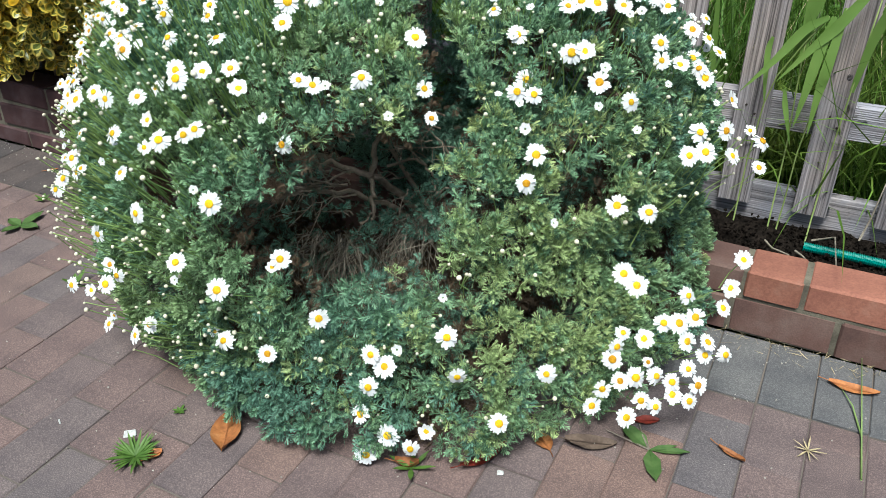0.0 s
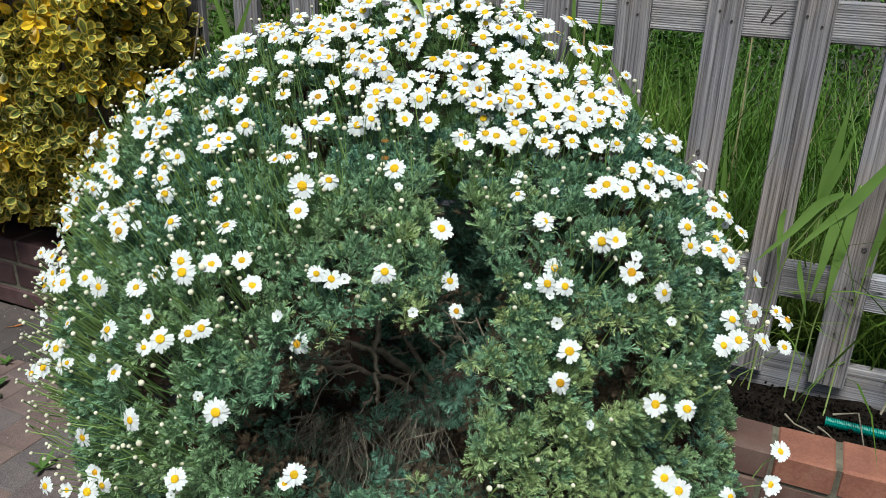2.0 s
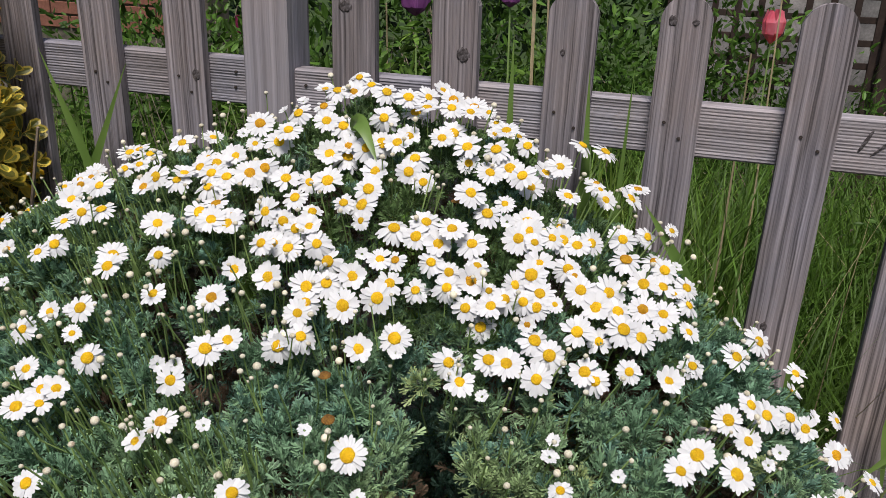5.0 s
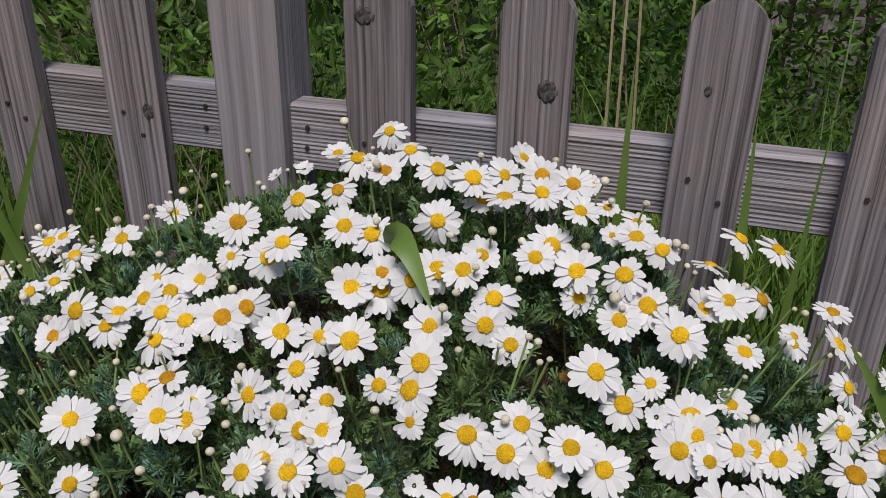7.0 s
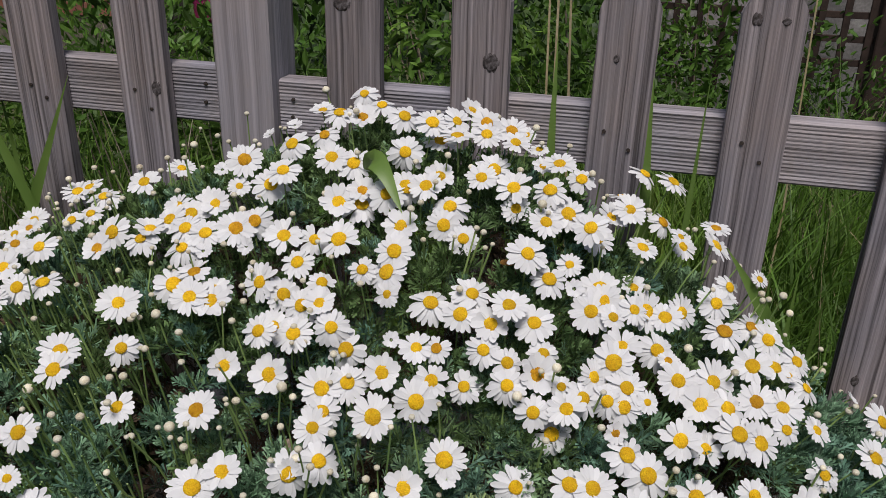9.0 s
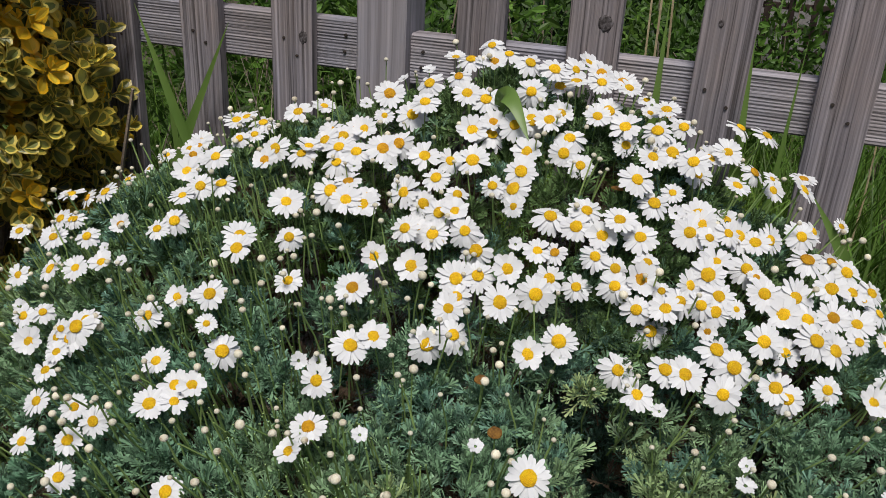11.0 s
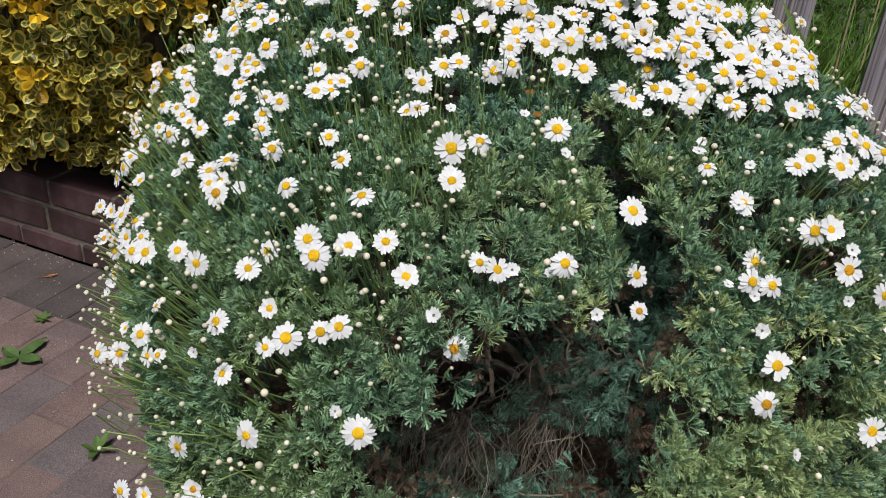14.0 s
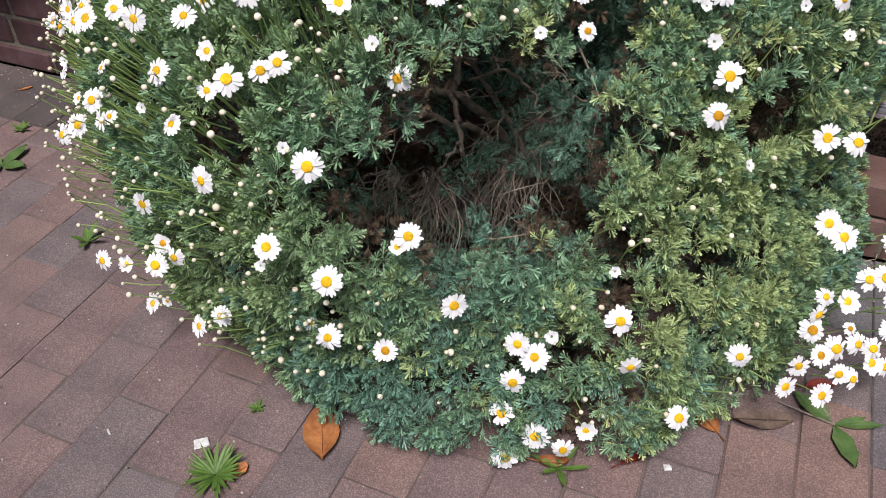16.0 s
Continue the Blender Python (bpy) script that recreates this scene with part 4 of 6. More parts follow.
blooms((41.2, 66.0, -0.035), (134.4, 66.0), (161.1, 65.9), (122.6, 65.7), (148.6, 65.7), (44.5, 65.7), (174.6, 65.6), (145.6, 65.6, 0.019), (12.2, 65.4), (-7.2, 65.3), (154.6, 65.1), (78.0, 65.1), (66.6, 65.1), (27.5, 64.7), (-16.0, 64.7, 0.017), (166.0, 64.6), (125.3, 64.0), (1.0, 64.0), (162.1, 64.0), (116.4, 63.6), (153.6, 63.4, -0.007), (158.6, 63.4), (8.2, 63.2), (82.9, 62.8), (-170.0, 62.6, -0.012), (-157.0, 62.6), (13.3, 62.3), (43.4, 62.3, 0.027), (-177.7, 62.1), (161.3, 61.9), (-75.1, 61.6), (74.7, 61.5))
blooms((157.5, 61.2), (-129.9, 61.2), (165.2, 61.2), (167.9, 61.1), (4.6, 60.9, -0.017), (-6.9, 60.8), (9.0, 60.8), (30.7, 60.6), (25.5, 60.3), (4.6, 59.6), (46.2, 59.6), (-7.1, 59.3), (17.9, 58.7), (60.9, 58.7, 0.045), (41.7, 58.5, 0.031), (-163.4, 58.4), (-167.8, 58.3), (63.9, 58.2), (12.4, 58.1), (171.2, 57.6), (56.5, 57.5, 0.054), (-123.8, 57.5, -0.016), (5.6, 57.3), (-3.7, 56.9), (165.9, 56.7, -0.010), (19.0, 56.4), (56.4, 56.2, 0.007), (12.0, 56.0), (8.3, 55.6), (-155.3, 55.2), (-145.7, 55.1, 0.022), (26.8, 55.0))
blooms((179.6, 55.0), (31.2, 55.0, -0.008), (19.0, 54.8), (48.5, 54.7, 0.044), (-143.7, 54.7), (-94.0, 54.6, -0.018), (154.2, 54.5, 0.007), (-117.2, 54.5), (-178.9, 53.3), (163.4, 53.2), (-2.5, 53.1), (10.2, 52.9), (173.3, 52.9), (-33.5, 52.7), (18.6, 52.6), (-155.1, 52.5), (24.2, 52.3), (-176.2, 52.1), (-170.8, 52.0), (43.6, 52.0), (35.3, 51.7, -0.020), (158.4, 51.5), (-138.7, 51.2), (177.4, 51.0), (41.3, 50.8, 0.029), (6.4, 50.7, -0.018), (-168.9, 50.7), (-97.1, 50.6), (-140.1, 49.9), (144.1, 49.9, -0.009), (-154.0, 49.3), (-145.3, 49.2))
blooms((-137.6, 49.2), (-138.4, 47.5), (10.2, 47.2), (-15.6, 47.0), (-94.4, 46.9), (-11.1, 46.7), (155.5, 46.6, 0.013), (156.9, 46.1, 0.010), (-2.3, 46.0), (-172.6, 46.0), (-31.7, 45.6, -0.013), (-149.9, 45.6, 0.044), (-92.6, 45.4, 0.007), (-59.9, 45.2, 0.041), (-166.0, 44.9), (2.2, 44.7), (162.9, 44.5), (-127.3, 44.3, -0.029), (-14.1, 44.2, 0.028), (-156.0, 44.1, 0.007), (-170.8, 43.2), (-140.4, 42.7), (-113.8, 42.4, 0.008), (3.4, 42.4), (-0.0, 42.1, -0.020), (21.7, 41.8), (-155.9, 41.5), (-144.9, 41.1), (177.5, 40.7), (-140.9, 39.8), (6.5, 39.6), (-104.2, 39.3, 0.008))
blooms((-168.3, 39.1), (-135.4, 38.9), (-153.2, 38.7), (-24.5, 38.5), (-127.2, 38.4), (-71.3, 37.9, 0.020), (-21.9, 37.9), (-149.0, 37.8), (-158.0, 37.7), (-174.9, 37.6), (-58.1, 37.5, -0.010), (7.1, 37.4), (-33.5, 37.1, -0.027), (-83.9, 36.2), (-117.2, 36.1), (21.0, 35.9, 0.007), (174.6, 35.9), (-81.3, 35.9), (-145.0, 35.8), (18.4, 35.6, -0.014), (175.7, 35.5, 0.016), (-169.5, 35.4), (-97.1, 35.3), (-38.3, 34.7), (-3.3, 33.7), (-34.9, 33.6), (-100.7, 33.4), (-133.5, 33.3), (-56.6, 32.6, -0.048), (-106.4, 32.3), (-91.4, 32.3, 0.028), (-22.2, 32.3))
blooms((-155.6, 31.8), (-147.2, 31.7), (9.5, 31.7), (-129.1, 31.5), (-6.3, 31.3), (-133.0, 31.2), (-161.3, 31.2), (-102.7, 31.2, 0.025), (-179.9, 31.2, 0.017), (-164.0, 31.2), (-171.5, 30.7), (16.9, 30.7, 0.017), (-130.7, 30.3), (-127.3, 30.3), (-152.0, 30.2), (-3.8, 29.3), (-142.1, 28.5), (-114.9, 28.2, -0.043), (14.6, 28.1, 0.010), (6.7, 27.8, -0.024), (-18.2, 27.6), (-152.1, 27.2), (-160.9, 26.7), (3.2, 26.6), (-112.2, 26.5, -0.010), (10.9, 26.2, 0.017), (-156.2, 25.7), (-84.7, 25.6, -0.027), (-97.2, 25.3), (-171.6, 25.2), (3.2, 24.8), (-173.6, 24.6))
blooms((-105.3, 24.5), (-99.4, 24.0, -0.016), (-119.9, 23.7), (-37.9, 23.5), (-123.6, 23.5), (-155.7, 22.8), (-102.2, 22.5), (-146.9, 21.8), (-110.2, 21.1, 0.010), (-161.5, 21.1), (-103.6, 21.0), (-138.2, 20.2), (-130.1, 20.0), (-135.3, 19.6), (-40.9, 19.2, 0.007), (-158.3, 19.1), (-6.5, 18.8), (9.5, 18.4, 0.008), (-147.9, 18.1), (-134.4, 18.0), (-138.4, 17.8), (-121.7, 17.5), (-144.7, 17.5), (-10.6, 16.4), (-108.4, 16.1, -0.012), (-91.5, 15.9), (2.2, 15.9), (-6.9, 15.7), (-139.4, 15.2), (-118.0, 13.6), (7.7, 13.6, 0.024), (-27.2, 13.3, 0.012))
blooms((-123.1, 13.3), (-1.3, 13.0, 0.015), (-155.1, 12.6, 0.019), (-102.7, 12.1), (-120.6, 12.0), (-127.5, 11.6), (10.2, 10.8, 0.045), (-21.2, 10.6), (-150.7, 10.6, 0.008), (-80.5, 9.6), (-81.6, 8.3), (-127.8, 8.2), (-93.9, 8.0, 0.020), (9.2, 6.8, 0.028), (-112.0, 5.9), (-87.6, 5.5, 0.023), (-28.3, 3.2), (-136.7, 2.5, 0.010), (-109.1, 2.3), (-27.2, 1.6), (-107.5, 1.2), (-75.6, -0.1), (-5.9, -1.3), (-56.6, -1.8), (-111.7, -2.0), (-18.7, -2.1), (-10.9, -3.4), (-30.9, -3.9), (-24.4, -4.0), (-89.2, -4.1), (-22.2, -4.4), (-19.1, -4.6))
blooms((-92.5, -4.9, -0.035), (-32.3, -5.4), (-27.9, -5.4), (-12.9, -5.6), (-103.0, -5.7), (-83.1, -5.9), (-68.0, -6.2, -0.007), (-122.7, -6.7, 0.029), (-21.7, -6.8), (-43.2, -6.9, 0.010), (-33.2, -6.9), (-55.3, -7.4), (-111.8, -7.6), (-18.2, -7.9), (-65.9, -7.9), (-28.1, -8.1), (-122.5, -8.6), (-107.0, -9.1), (-33.0, -9.2, 0.010), (-30.4, -9.5), (-18.6, -9.7), (-27.4, -9.8), (-22.1, -10.3), (-35.2, -10.4), (-15.1, -10.6), (-68.4, -11.0), (-25.2, -11.0), (-37.0, -12.2), (-21.2, -12.4), (-30.0, -12.5), (-25.4, -12.6), (-50.0, -13.0))
blooms((-28.0, -13.6), (-120.0, -14.0), (-32.4, -14.1), (-22.5, -14.3), (-69.6, -15.0), (-59.8, -15.7), (-65.5, -17.4), (-62.2, -18.8), (-68.8, -20.7))

g = np.random.default_rng(77)
for a, e in zip(g.uniform(-196, -152, 20), g.uniform(-2, 50, 20)):
    k = int(g.integers(2, 5))
    blooms(*zip((a + g.normal(0, 2.4, k)).tolist(), (e + g.normal(0, 2.0, k)).tolist()), small=0.86)


def opening(n):
    """Half-open small flowers, their rays still short and cupped."""
    d = g.normal(size=(n * 3, 3))
    d /= np.linalg.norm(d, axis=1, keepdims=True)
    q = HEART + d * (shell(d) - 0.008)[:, None]
    az, el = angles(d)
    ok = np.flatnonzero((q[:, 2] > 0.2) & (q[:, 1] < -0.05) & ~((az > -45) & (el < 12)) & ~gap(d, 2) & ~split(q))[:n]
    lean = facing(d, q, g, 0.25)
    for i in ok:
        fl = part("opening_flower", FACES[4], bush, at=TO_BUSH @ Matrix.Translation(q[i].tolist()) @ Matrix(spin_to(lean[i:i + 1], g, g.uniform(0.38, 0.58))[0].tolist()).to_4x4())
        stalk(q[i], lean[i], g, g.uniform(0.06, 0.10))


opening(90)

# round cream buds on stalks, thickest on the flank away from the fence post
bud_bm = bmesh.new()
bmesh.ops.create_uvsphere(bud_bm, u_segments=9, v_segments=6, radius=0.0044)
for v in bud_bm.verts:
    v.co.z *= 0.85
BUD = smooth(bm_mesh("bud", bud_bm, M["bud"]))
d = rng.normal(size=(4200, 3))
d /= np.linalg.norm(d, axis=1, keepdims=True)
az, el = angles(d)
p = HEART + d * (shell(d) + rng.uniform(-0.026, 0.010, len(d)) + 0.4 * lumps(d) + rng.uniform(0, 0.035, len(d)) * ((az < -100) | (az > 140) | (el > 48)))[:, None]
ok = (p[:, 2] > 0.10 + 0.10 * np.clip((0.25 - p[:, 0]) / 0.5, 0, 1)) & (p[:, 1] < -0.04) & ~gap(d, 3) & ~split(p) & (rng.random(len(d)) < np.where((az < -95) | (az > 150), 1.0, 0.6)) & (el < 84) & ~((az > -40) & (az < 25) & (el < 8))
d, p = d[ok], p[ok]
axis = facing(d, p, rng, 0.25)
for i in range(min(len(p), 1250)):
    if i < 300:
        part("bud", BUD, bush, at=TO_BUSH @ Matrix.Translation(p[i].tolist()) @ Matrix(spin_to(axis[i:i + 1], rng, rng.uniform(0.6, 1.25))[0].tolist()).to_4x4())
    stalk(p[i], axis[i], rng, rng.uniform(0.06, 0.11))
tiny = Heap()
bv = [tuple(v.co) for v in BUD.vertices]
for i in range(300, min(len(p), 1250)):
    k = rng.uniform(0.5, 1.0)
    tiny.add([p[i] + np.array(v) * k for v in bv], [tuple(f.vertices) for f in BUD.polygons])
bush_part("tiny_bud", tiny.mesh("tiny_bud", M["bud"]), "tiny unopened buds", "stuff")
SPENT = disc_mesh(9, 0.0078, M["spent"])
for a, e in ((-85, 68), (-100, 76), (20, 66), (120, 80), (60, 78)):
    d = ways(np.array([a]), np.array([e]))
    q = (HEART + d * (shell(d) - 0.02)[:, None])[0]
    if q[1] < -0.04:
        part("spent_flower", SPENT, bush, "withered brown flower head", TO_BUSH @ Matrix.Translation(q.tolist()) @ Matrix(spin_to(d + np.array([[0, 0, 0.6]]), rng)[0].tolist()).to_4x4())
        stalk(q, d[0], rng, 0.07)
d = ways(g.uniform(-190, -95, 1200), g.uniform(2, 62, 1200))
tips = HEART + d * (shell(d) - g.uniform(0.0, 0.035, len(d)))[:, None]
lean = facing(d, tips, g, 0.2)
for i in np.flatnonzero(~gap(d, 2) & (tips[:, 1] < -0.05) & (tips[:, 2] > 0.12)):
    stalk(tips[i], lean[i], g, g.uniform(0.07, 0.13))
bush_part("flower_stalk", stalks.mesh("flower_stalk", M["stalk"]), "thin green flower stalks", "stuff")

# ---- golden euonymus shrub behind the planter wall ----
shrub = empty_thing("euonymus_shrub", (-1.3, -0.15, 0.2), "dense golden variegated euonymus shrub overhanging the planter wall", "shrub")
TO_SHRUB = Matrix.Translation((1.3, 0.15, -0.2))
rng = np.random.default_rng(31)


def oval_leaf(length, width, fold, curl):
    """An obovate leaf along +x: green middle (0), gold margin (1). Vertices, quads, materials."""
    def ring(k):
        pts = []
        for t, w in ((0.0, 0.06), (0.3, 0.66), (0.64, 1.0), (0.9, 0.66), (1.0, 0.0)):
            x = length * (0.06 + (t * 0.94) * (1.0 if k == 1 else 1.0)) if k == 1 else length * (0.09 + t * 0.78)
            y = 0.5 * width * w * k
            pts.append((x, y, fold * abs(y) + curl * x * x))
        return pts
    outer, inner = ring(1.0), ring(0.62)
    v, q, m = [], [], []
    for sg in (1, -1):
        o = len(v)
        for (x, y, z) in outer:
            v.append((x, sg * y, z))
        for (x, y, z) in inner:
            v.append((x, sg * y, z))
        for (x, y, z) in inner:
            v.append((x, 0, curl * x * x))
        for i in range(4):
            a = (o + i, o + i + 1, o + 6 + i, o + 5 + i)
            b = (o + 5 + i, o + 6 + i, o + 11 + i, o + 10 + i)
            q += [a if sg < 0 else a[::-1], b if sg < 0 else b[::-1]]
            m += [1, 0]
    return np.array(v), np.array(q), m


def rosette(rng, leaves):
    v, q, m, n = [], [], [], 0
    for i in range(leaves):
        k = i / (leaves - 1)
        lv, lq, lm = oval_leaf(rng.uniform(0.038, 0.053) * (1.0 - 0.35 * k), rng.uniform(0.022, 0.031) * (1.0 - 0.35 * k), rng.uniform(0.1, 0.6), rng.uniform(-6, 5))
        r = spin_np(0, 0, i * 1.57 + (i // 2) * 0.4 + rng.uniform(-0.3, 0.3)) @ spin_np(0, -radians(8 + 58 * k + rng.uniform(-12, 12)), 0) @ spin_np(rng.uniform(-0.4, 0.4), 0, 0)
        v.append(lv @ r.T + np.array([0, 0, -0.035 + 0.045 * k]))
        q.append(lq + n)
        m += lm
        n += len(lv)
    return np.concatenate(v), np.concatenate(q), m


ROSETTES = [rosette(rng, int(rng.integers(7, 11))) for _ in range(8)]


def shrub_points(n):
    """The face of the shrub: a lumpy block, leaning out over the wall."""
    d = rng.normal(size=(n, 3))
    d /= np.linalg.norm(d, axis=1, keepdims=True)
    k = np.abs(d / np.array([0.76, 0.30, 0.70]))
    r = 1 / ((k ** 3.2).sum(1)) ** (1 / 3.2)
    p = np.array([-1.345, -0.18, 0.92]) + d * r[:, None]
    lump = np.array([0.05 * noise.noise(Vector(q * 5)) + 0.035 * noise.noise(Vector(q * 11)) for q in p])
    p = p + d * lump[:, None] + d * rng.uniform(-0.14, 0.015, n)[:, None]
    return p, d


p, d = shrub_points(10500)
ok = (p[:, 2] > 0.285) & ((d[:, 1] < 0.35) | (d[:, 2] > 0.5)) & (p[:, 0] < -0.50)
ok &= np.array([noise.noise(Vector(q * 8.5)) > -0.30 for q in p]) & ((rng.random(len(p)) < 0.15) | ((p[:, 0] > -1.55) & ((d[:, 1] < 0.1) | (d[:, 0] > 0.5))))
p, d = p[ok], d[ok]
near = (p[:, 0] > -1.35) & (p[:, 1] < -0.30) & (p[:, 2] < 1.25)
axis = d * np.array([0.8, 1, 0.7]) + np.array([0.05, -0.1, 0.55]) + rng.normal(size=p.shape) * 0.28
spins = spin_to(axis, rng, rng.uniform(0.75, 1.2, len(p)))
amber = rng.random(len(p)) < 0.10 + 0.75 * np.clip((p[:, 2] - 0.72) / 0.6, 0, 1) * np.array([0.45 + 1.1 * noise.noise(Vector(q * 5.5)) for q in p]).clip(0.1, 1)
ROSETTE_MESHES = [[mesh_of("leaf_rosette", v, q.tolist(), pair, m) for v, q, m in ROSETTES] for pair in ([M["eu_green"], M["eu_gold"]], [M["eu_amber"], M["eu_orange"]])]
chosen = np.flatnonzero(near)[:300]
heap = Heap()
rest = np.ones(len(p), bool)
rest[chosen] = False
which = rng.integers(0, len(ROSETTES), len(p))
for k, (v, q, m) in enumerate(ROSETTES):
    for tint in (0, 1):
        s = rest & (which == k) & (amber == tint)
        heap.scatter((v, q), spins[s], p[s], [i + 2 * tint for i in m])
for i in chosen:
    part("leaf_rosette", ROSETTE_MESHES[int(amber[i])][which[i]], shrub, at=TO_SHRUB @ Matrix.Translation(p[i].tolist()) @ Matrix(spins[i].tolist()).to_4x4())
part("foliage", heap.mesh("foliage", [M["eu_green"], M["eu_gold"], M["eu_amber"], M["eu_orange"]]), shrub, "glossy green leaves with golden margins", TO_SHRUB, "stuff")
heap = Heap()
for i in range(70):
    a = Vector((rng.uniform(-1.9, -0.75), rng.uniform(-0.2, -0.05), 0.12))
    b = Vector((a.x + rng.normal() * 0.16, rng.uniform(-0.36, -0.02), rng.uniform(0.5, 1.3)))
    heap.add(*tube_arrays([a, a.lerp(b, 0.35) + Vector((0.02, -0.03, 0)), a.lerp(b, 0.7), b], 0.007, 0.003, 5))
part("branch", heap.mesh("branch", M["bark"]), shrub, "thin brown woody stems", TO_SHRUB, "stuff")

# ---- garden behind the fence ----
def lawn_sheet():
    xs, ys = np.linspace(-9, 9, 90), np.linspace(0.07, 9, 46)
    v = [(x, y, 0.10 + 0.04 * noise.noise(Vector((x * 1.3, y * 1.3, 5)))) for y in ys for x in xs]
    n = len(xs)
    f = [(j * n + i, j * n + i + 1, (j + 1) * n + i + 1, (j + 1) * n + i) for j in range(len(ys) - 1) for i in range(n - 1)]
    return smooth(mesh_of("garden_ground", v, f, M["earth"]))


tagged(new("garden_ground", lawn_sheet()), "overgrown garden ground behind the fence", "lawn", kind="structure")


def blade(length, width, bend, parts=5):
    """A grass blade from the origin up, bending over to +x."""
    v, q = [], []
    for k in range(parts + 1):
        t = k / parts
        w = width * (1 - t ** 2.2) * (0.55 + 0.9 * min(t * 3, 0.5)) + 0.0002
        ang = bend * t
        x, z = length * t * math.sin(ang * 0.6), length * t * math.cos(ang * 0.6)
        v += [(x, -w / 2, z), (x - 0.12 * w, 0.0, z), (x, w / 2, z)]
        if k:
            o = 3 * (k - 1)
            q += [(o, o + 1, o + 4, o + 3), (o + 1, o + 2, o + 5, o + 4)]
    return np.array(v), np.array(q)


rng = np.random.default_rng(41)
heap = Heap()
for _ in range(14):
    t = blade(rng.uniform(0.35, 0.75), rng.uniform(0.004, 0.009), rng.uniform(0.2, 1.6), 4)
    n = 1000
    y = 0.09 + 2.6 * rng.random(n) ** 1.6
    p = np.stack([rng.uniform(-1.6, 2.6, n) * (1 + 0.35 * y), y, np.full(n, 0.09)], 1)
    axis = np.array([0, 0, 1.0]) + rng.normal(size=(n, 3)) * np.array([0.3, 0.3, 0.0])
    s = rng.uniform(0.5, 1.1, n) * np.where(y > 1.2, 0.8, 1.0)
    heap.scatter(t, spin_to(axis, rng, s), p)
for _ in range(10):
    t = blade(rng.uniform(0.65, 1.0), rng.uniform(0.005, 0.009), rng.uniform(0.15, 1.1), 5)
    n = 520
    p = np.stack([rng.uniform(-1.0, 2.4, n), rng.uniform(0.12, 1.7, n), np.full(n, 0.09)], 1)
    axis = np.array([0, 0, 1.0]) + rng.normal(size=(n, 3)) * np.array([0.22, 0.16, 0.0])
    heap.scatter(t, spin_to(axis, rng, rng.uniform(0.7, 1.05, n) * np.where((p[:, 0] > 0.7) & (p[:, 1] < 0.7), 0.72, 1.0)), p)
tagged(new("meadow_grass", heap.mesh("meadow_grass", M["grass"])), "tall tangled green grass behind the fence", "grass", kind="stuff")

heap = Heap()
for _ in range(6):
    t = blade(rng.uniform(0.5, 0.9), 0.0025, rng.uniform(0.1, 0.6), 4)
    n = 30
    p = np.stack([rng.uniform(-1.4, 2.6, n), rng.uniform(0.1, 1.0, n), np.full(n, 0.1)], 1)
    heap.scatter(t, spin_to(np.array([0, 0, 1.0]) + rng.normal(size=(n, 3)) * np.array([0.4, 0.3, 0]), rng), p)
t = blade(0.8, 0.004, 0.5, 4)
p = np.stack([rng.uniform(-1.0, 0.0, 170), rng.uniform(0.2, 0.9, 170), np.full(170, 0.1)], 1)
heap.scatter(t, spin_to(np.array([0, 0, 1.0]) + rng.normal(size=(170, 3)) * np.array([0.25, 0.2, 0]), rng, rng.uniform(0.6, 1.25, 170)), p, 1)
tagged(new("dry_grass", heap.mesh("dry_grass", [M["pale_straw"], M["straw"]])), "thin pale dry grass stems among the green", "grass", kind="stuff")


def leaf_quads(length, width):
    """A pointed leaf of four quads, folded along its rib."""
    v = [(0, 0.001, 0), (0, -0.001, 0)]
    for x, w in ((0.35, 0.5), (0.72, 0.42), (1.0, 0.02)):
        v += [(length * x, width * w, 0.12 * width - 0.10 * length * x * x), (length * x, 0, -0.10 * length * x * x), (length * x, -width * w, 0.12 * width - 0.10 * length * x * x)]
    q = [(0, 1, 3, 2), (1, 4, 3, 0), (2, 3, 6, 5), (3, 4, 7, 6), (5, 6, 9, 8), (6, 7, 10, 9)]
    return np.array(v), np.array(q)


def leafy_bush(name, at, size, leaves, leaf, mat, label, seed, stems=14):
    """A garden shrub: stems and a loose crown of many separate leaves."""
    g = np.random.default_rng(seed)
    ob = empty_thing(name, at, label, "shrub")
    d = g.normal(size=(leaves, 3))
    d /= np.linalg.norm(d, axis=1, keepdims=True)
    r = g.random(leaves) ** 0.4
    lump = np.array([1 + 0.45 * noise.noise(Vector(v * 2.2) + Vector((seed, 0, 0))) for v in d])
    p = d * r[:, None] * lump[:, None] * np.array(size) * 0.5 + np.array([0, 0, size[2] * 0.55])
    p[:, 2] = np.maximum(p[:, 2], 0.05)
    axis = d + g.normal(size=d.shape) * 0.7
    x = axis / np.linalg.norm(axis, axis=1, keepdims=True)
    s = spin_to(x, g, g.uniform(0.6, 1.25, leaves))[:, :, [2, 0, 1]]
    h = Heap()
    h.scatter(leaf_quads(*leaf), s, p)
    part("crown", h.mesh("crown", M[mat]), ob, kind="stuff")
    h = Heap()
    for i in range(stems):
        b = Vector(p[i].tolist())
        a = Vector((b.x * 0.2, b.y * 0.2, 0.0))
        h.add(*tube_arrays([a, a.lerp(b, 0.5) + Vector((0, 0, 0.03)), b], 0.006, 0.002, 5))
    part("stem", h.mesh("stem", M["bark"]), ob, kind="stuff")
    return ob


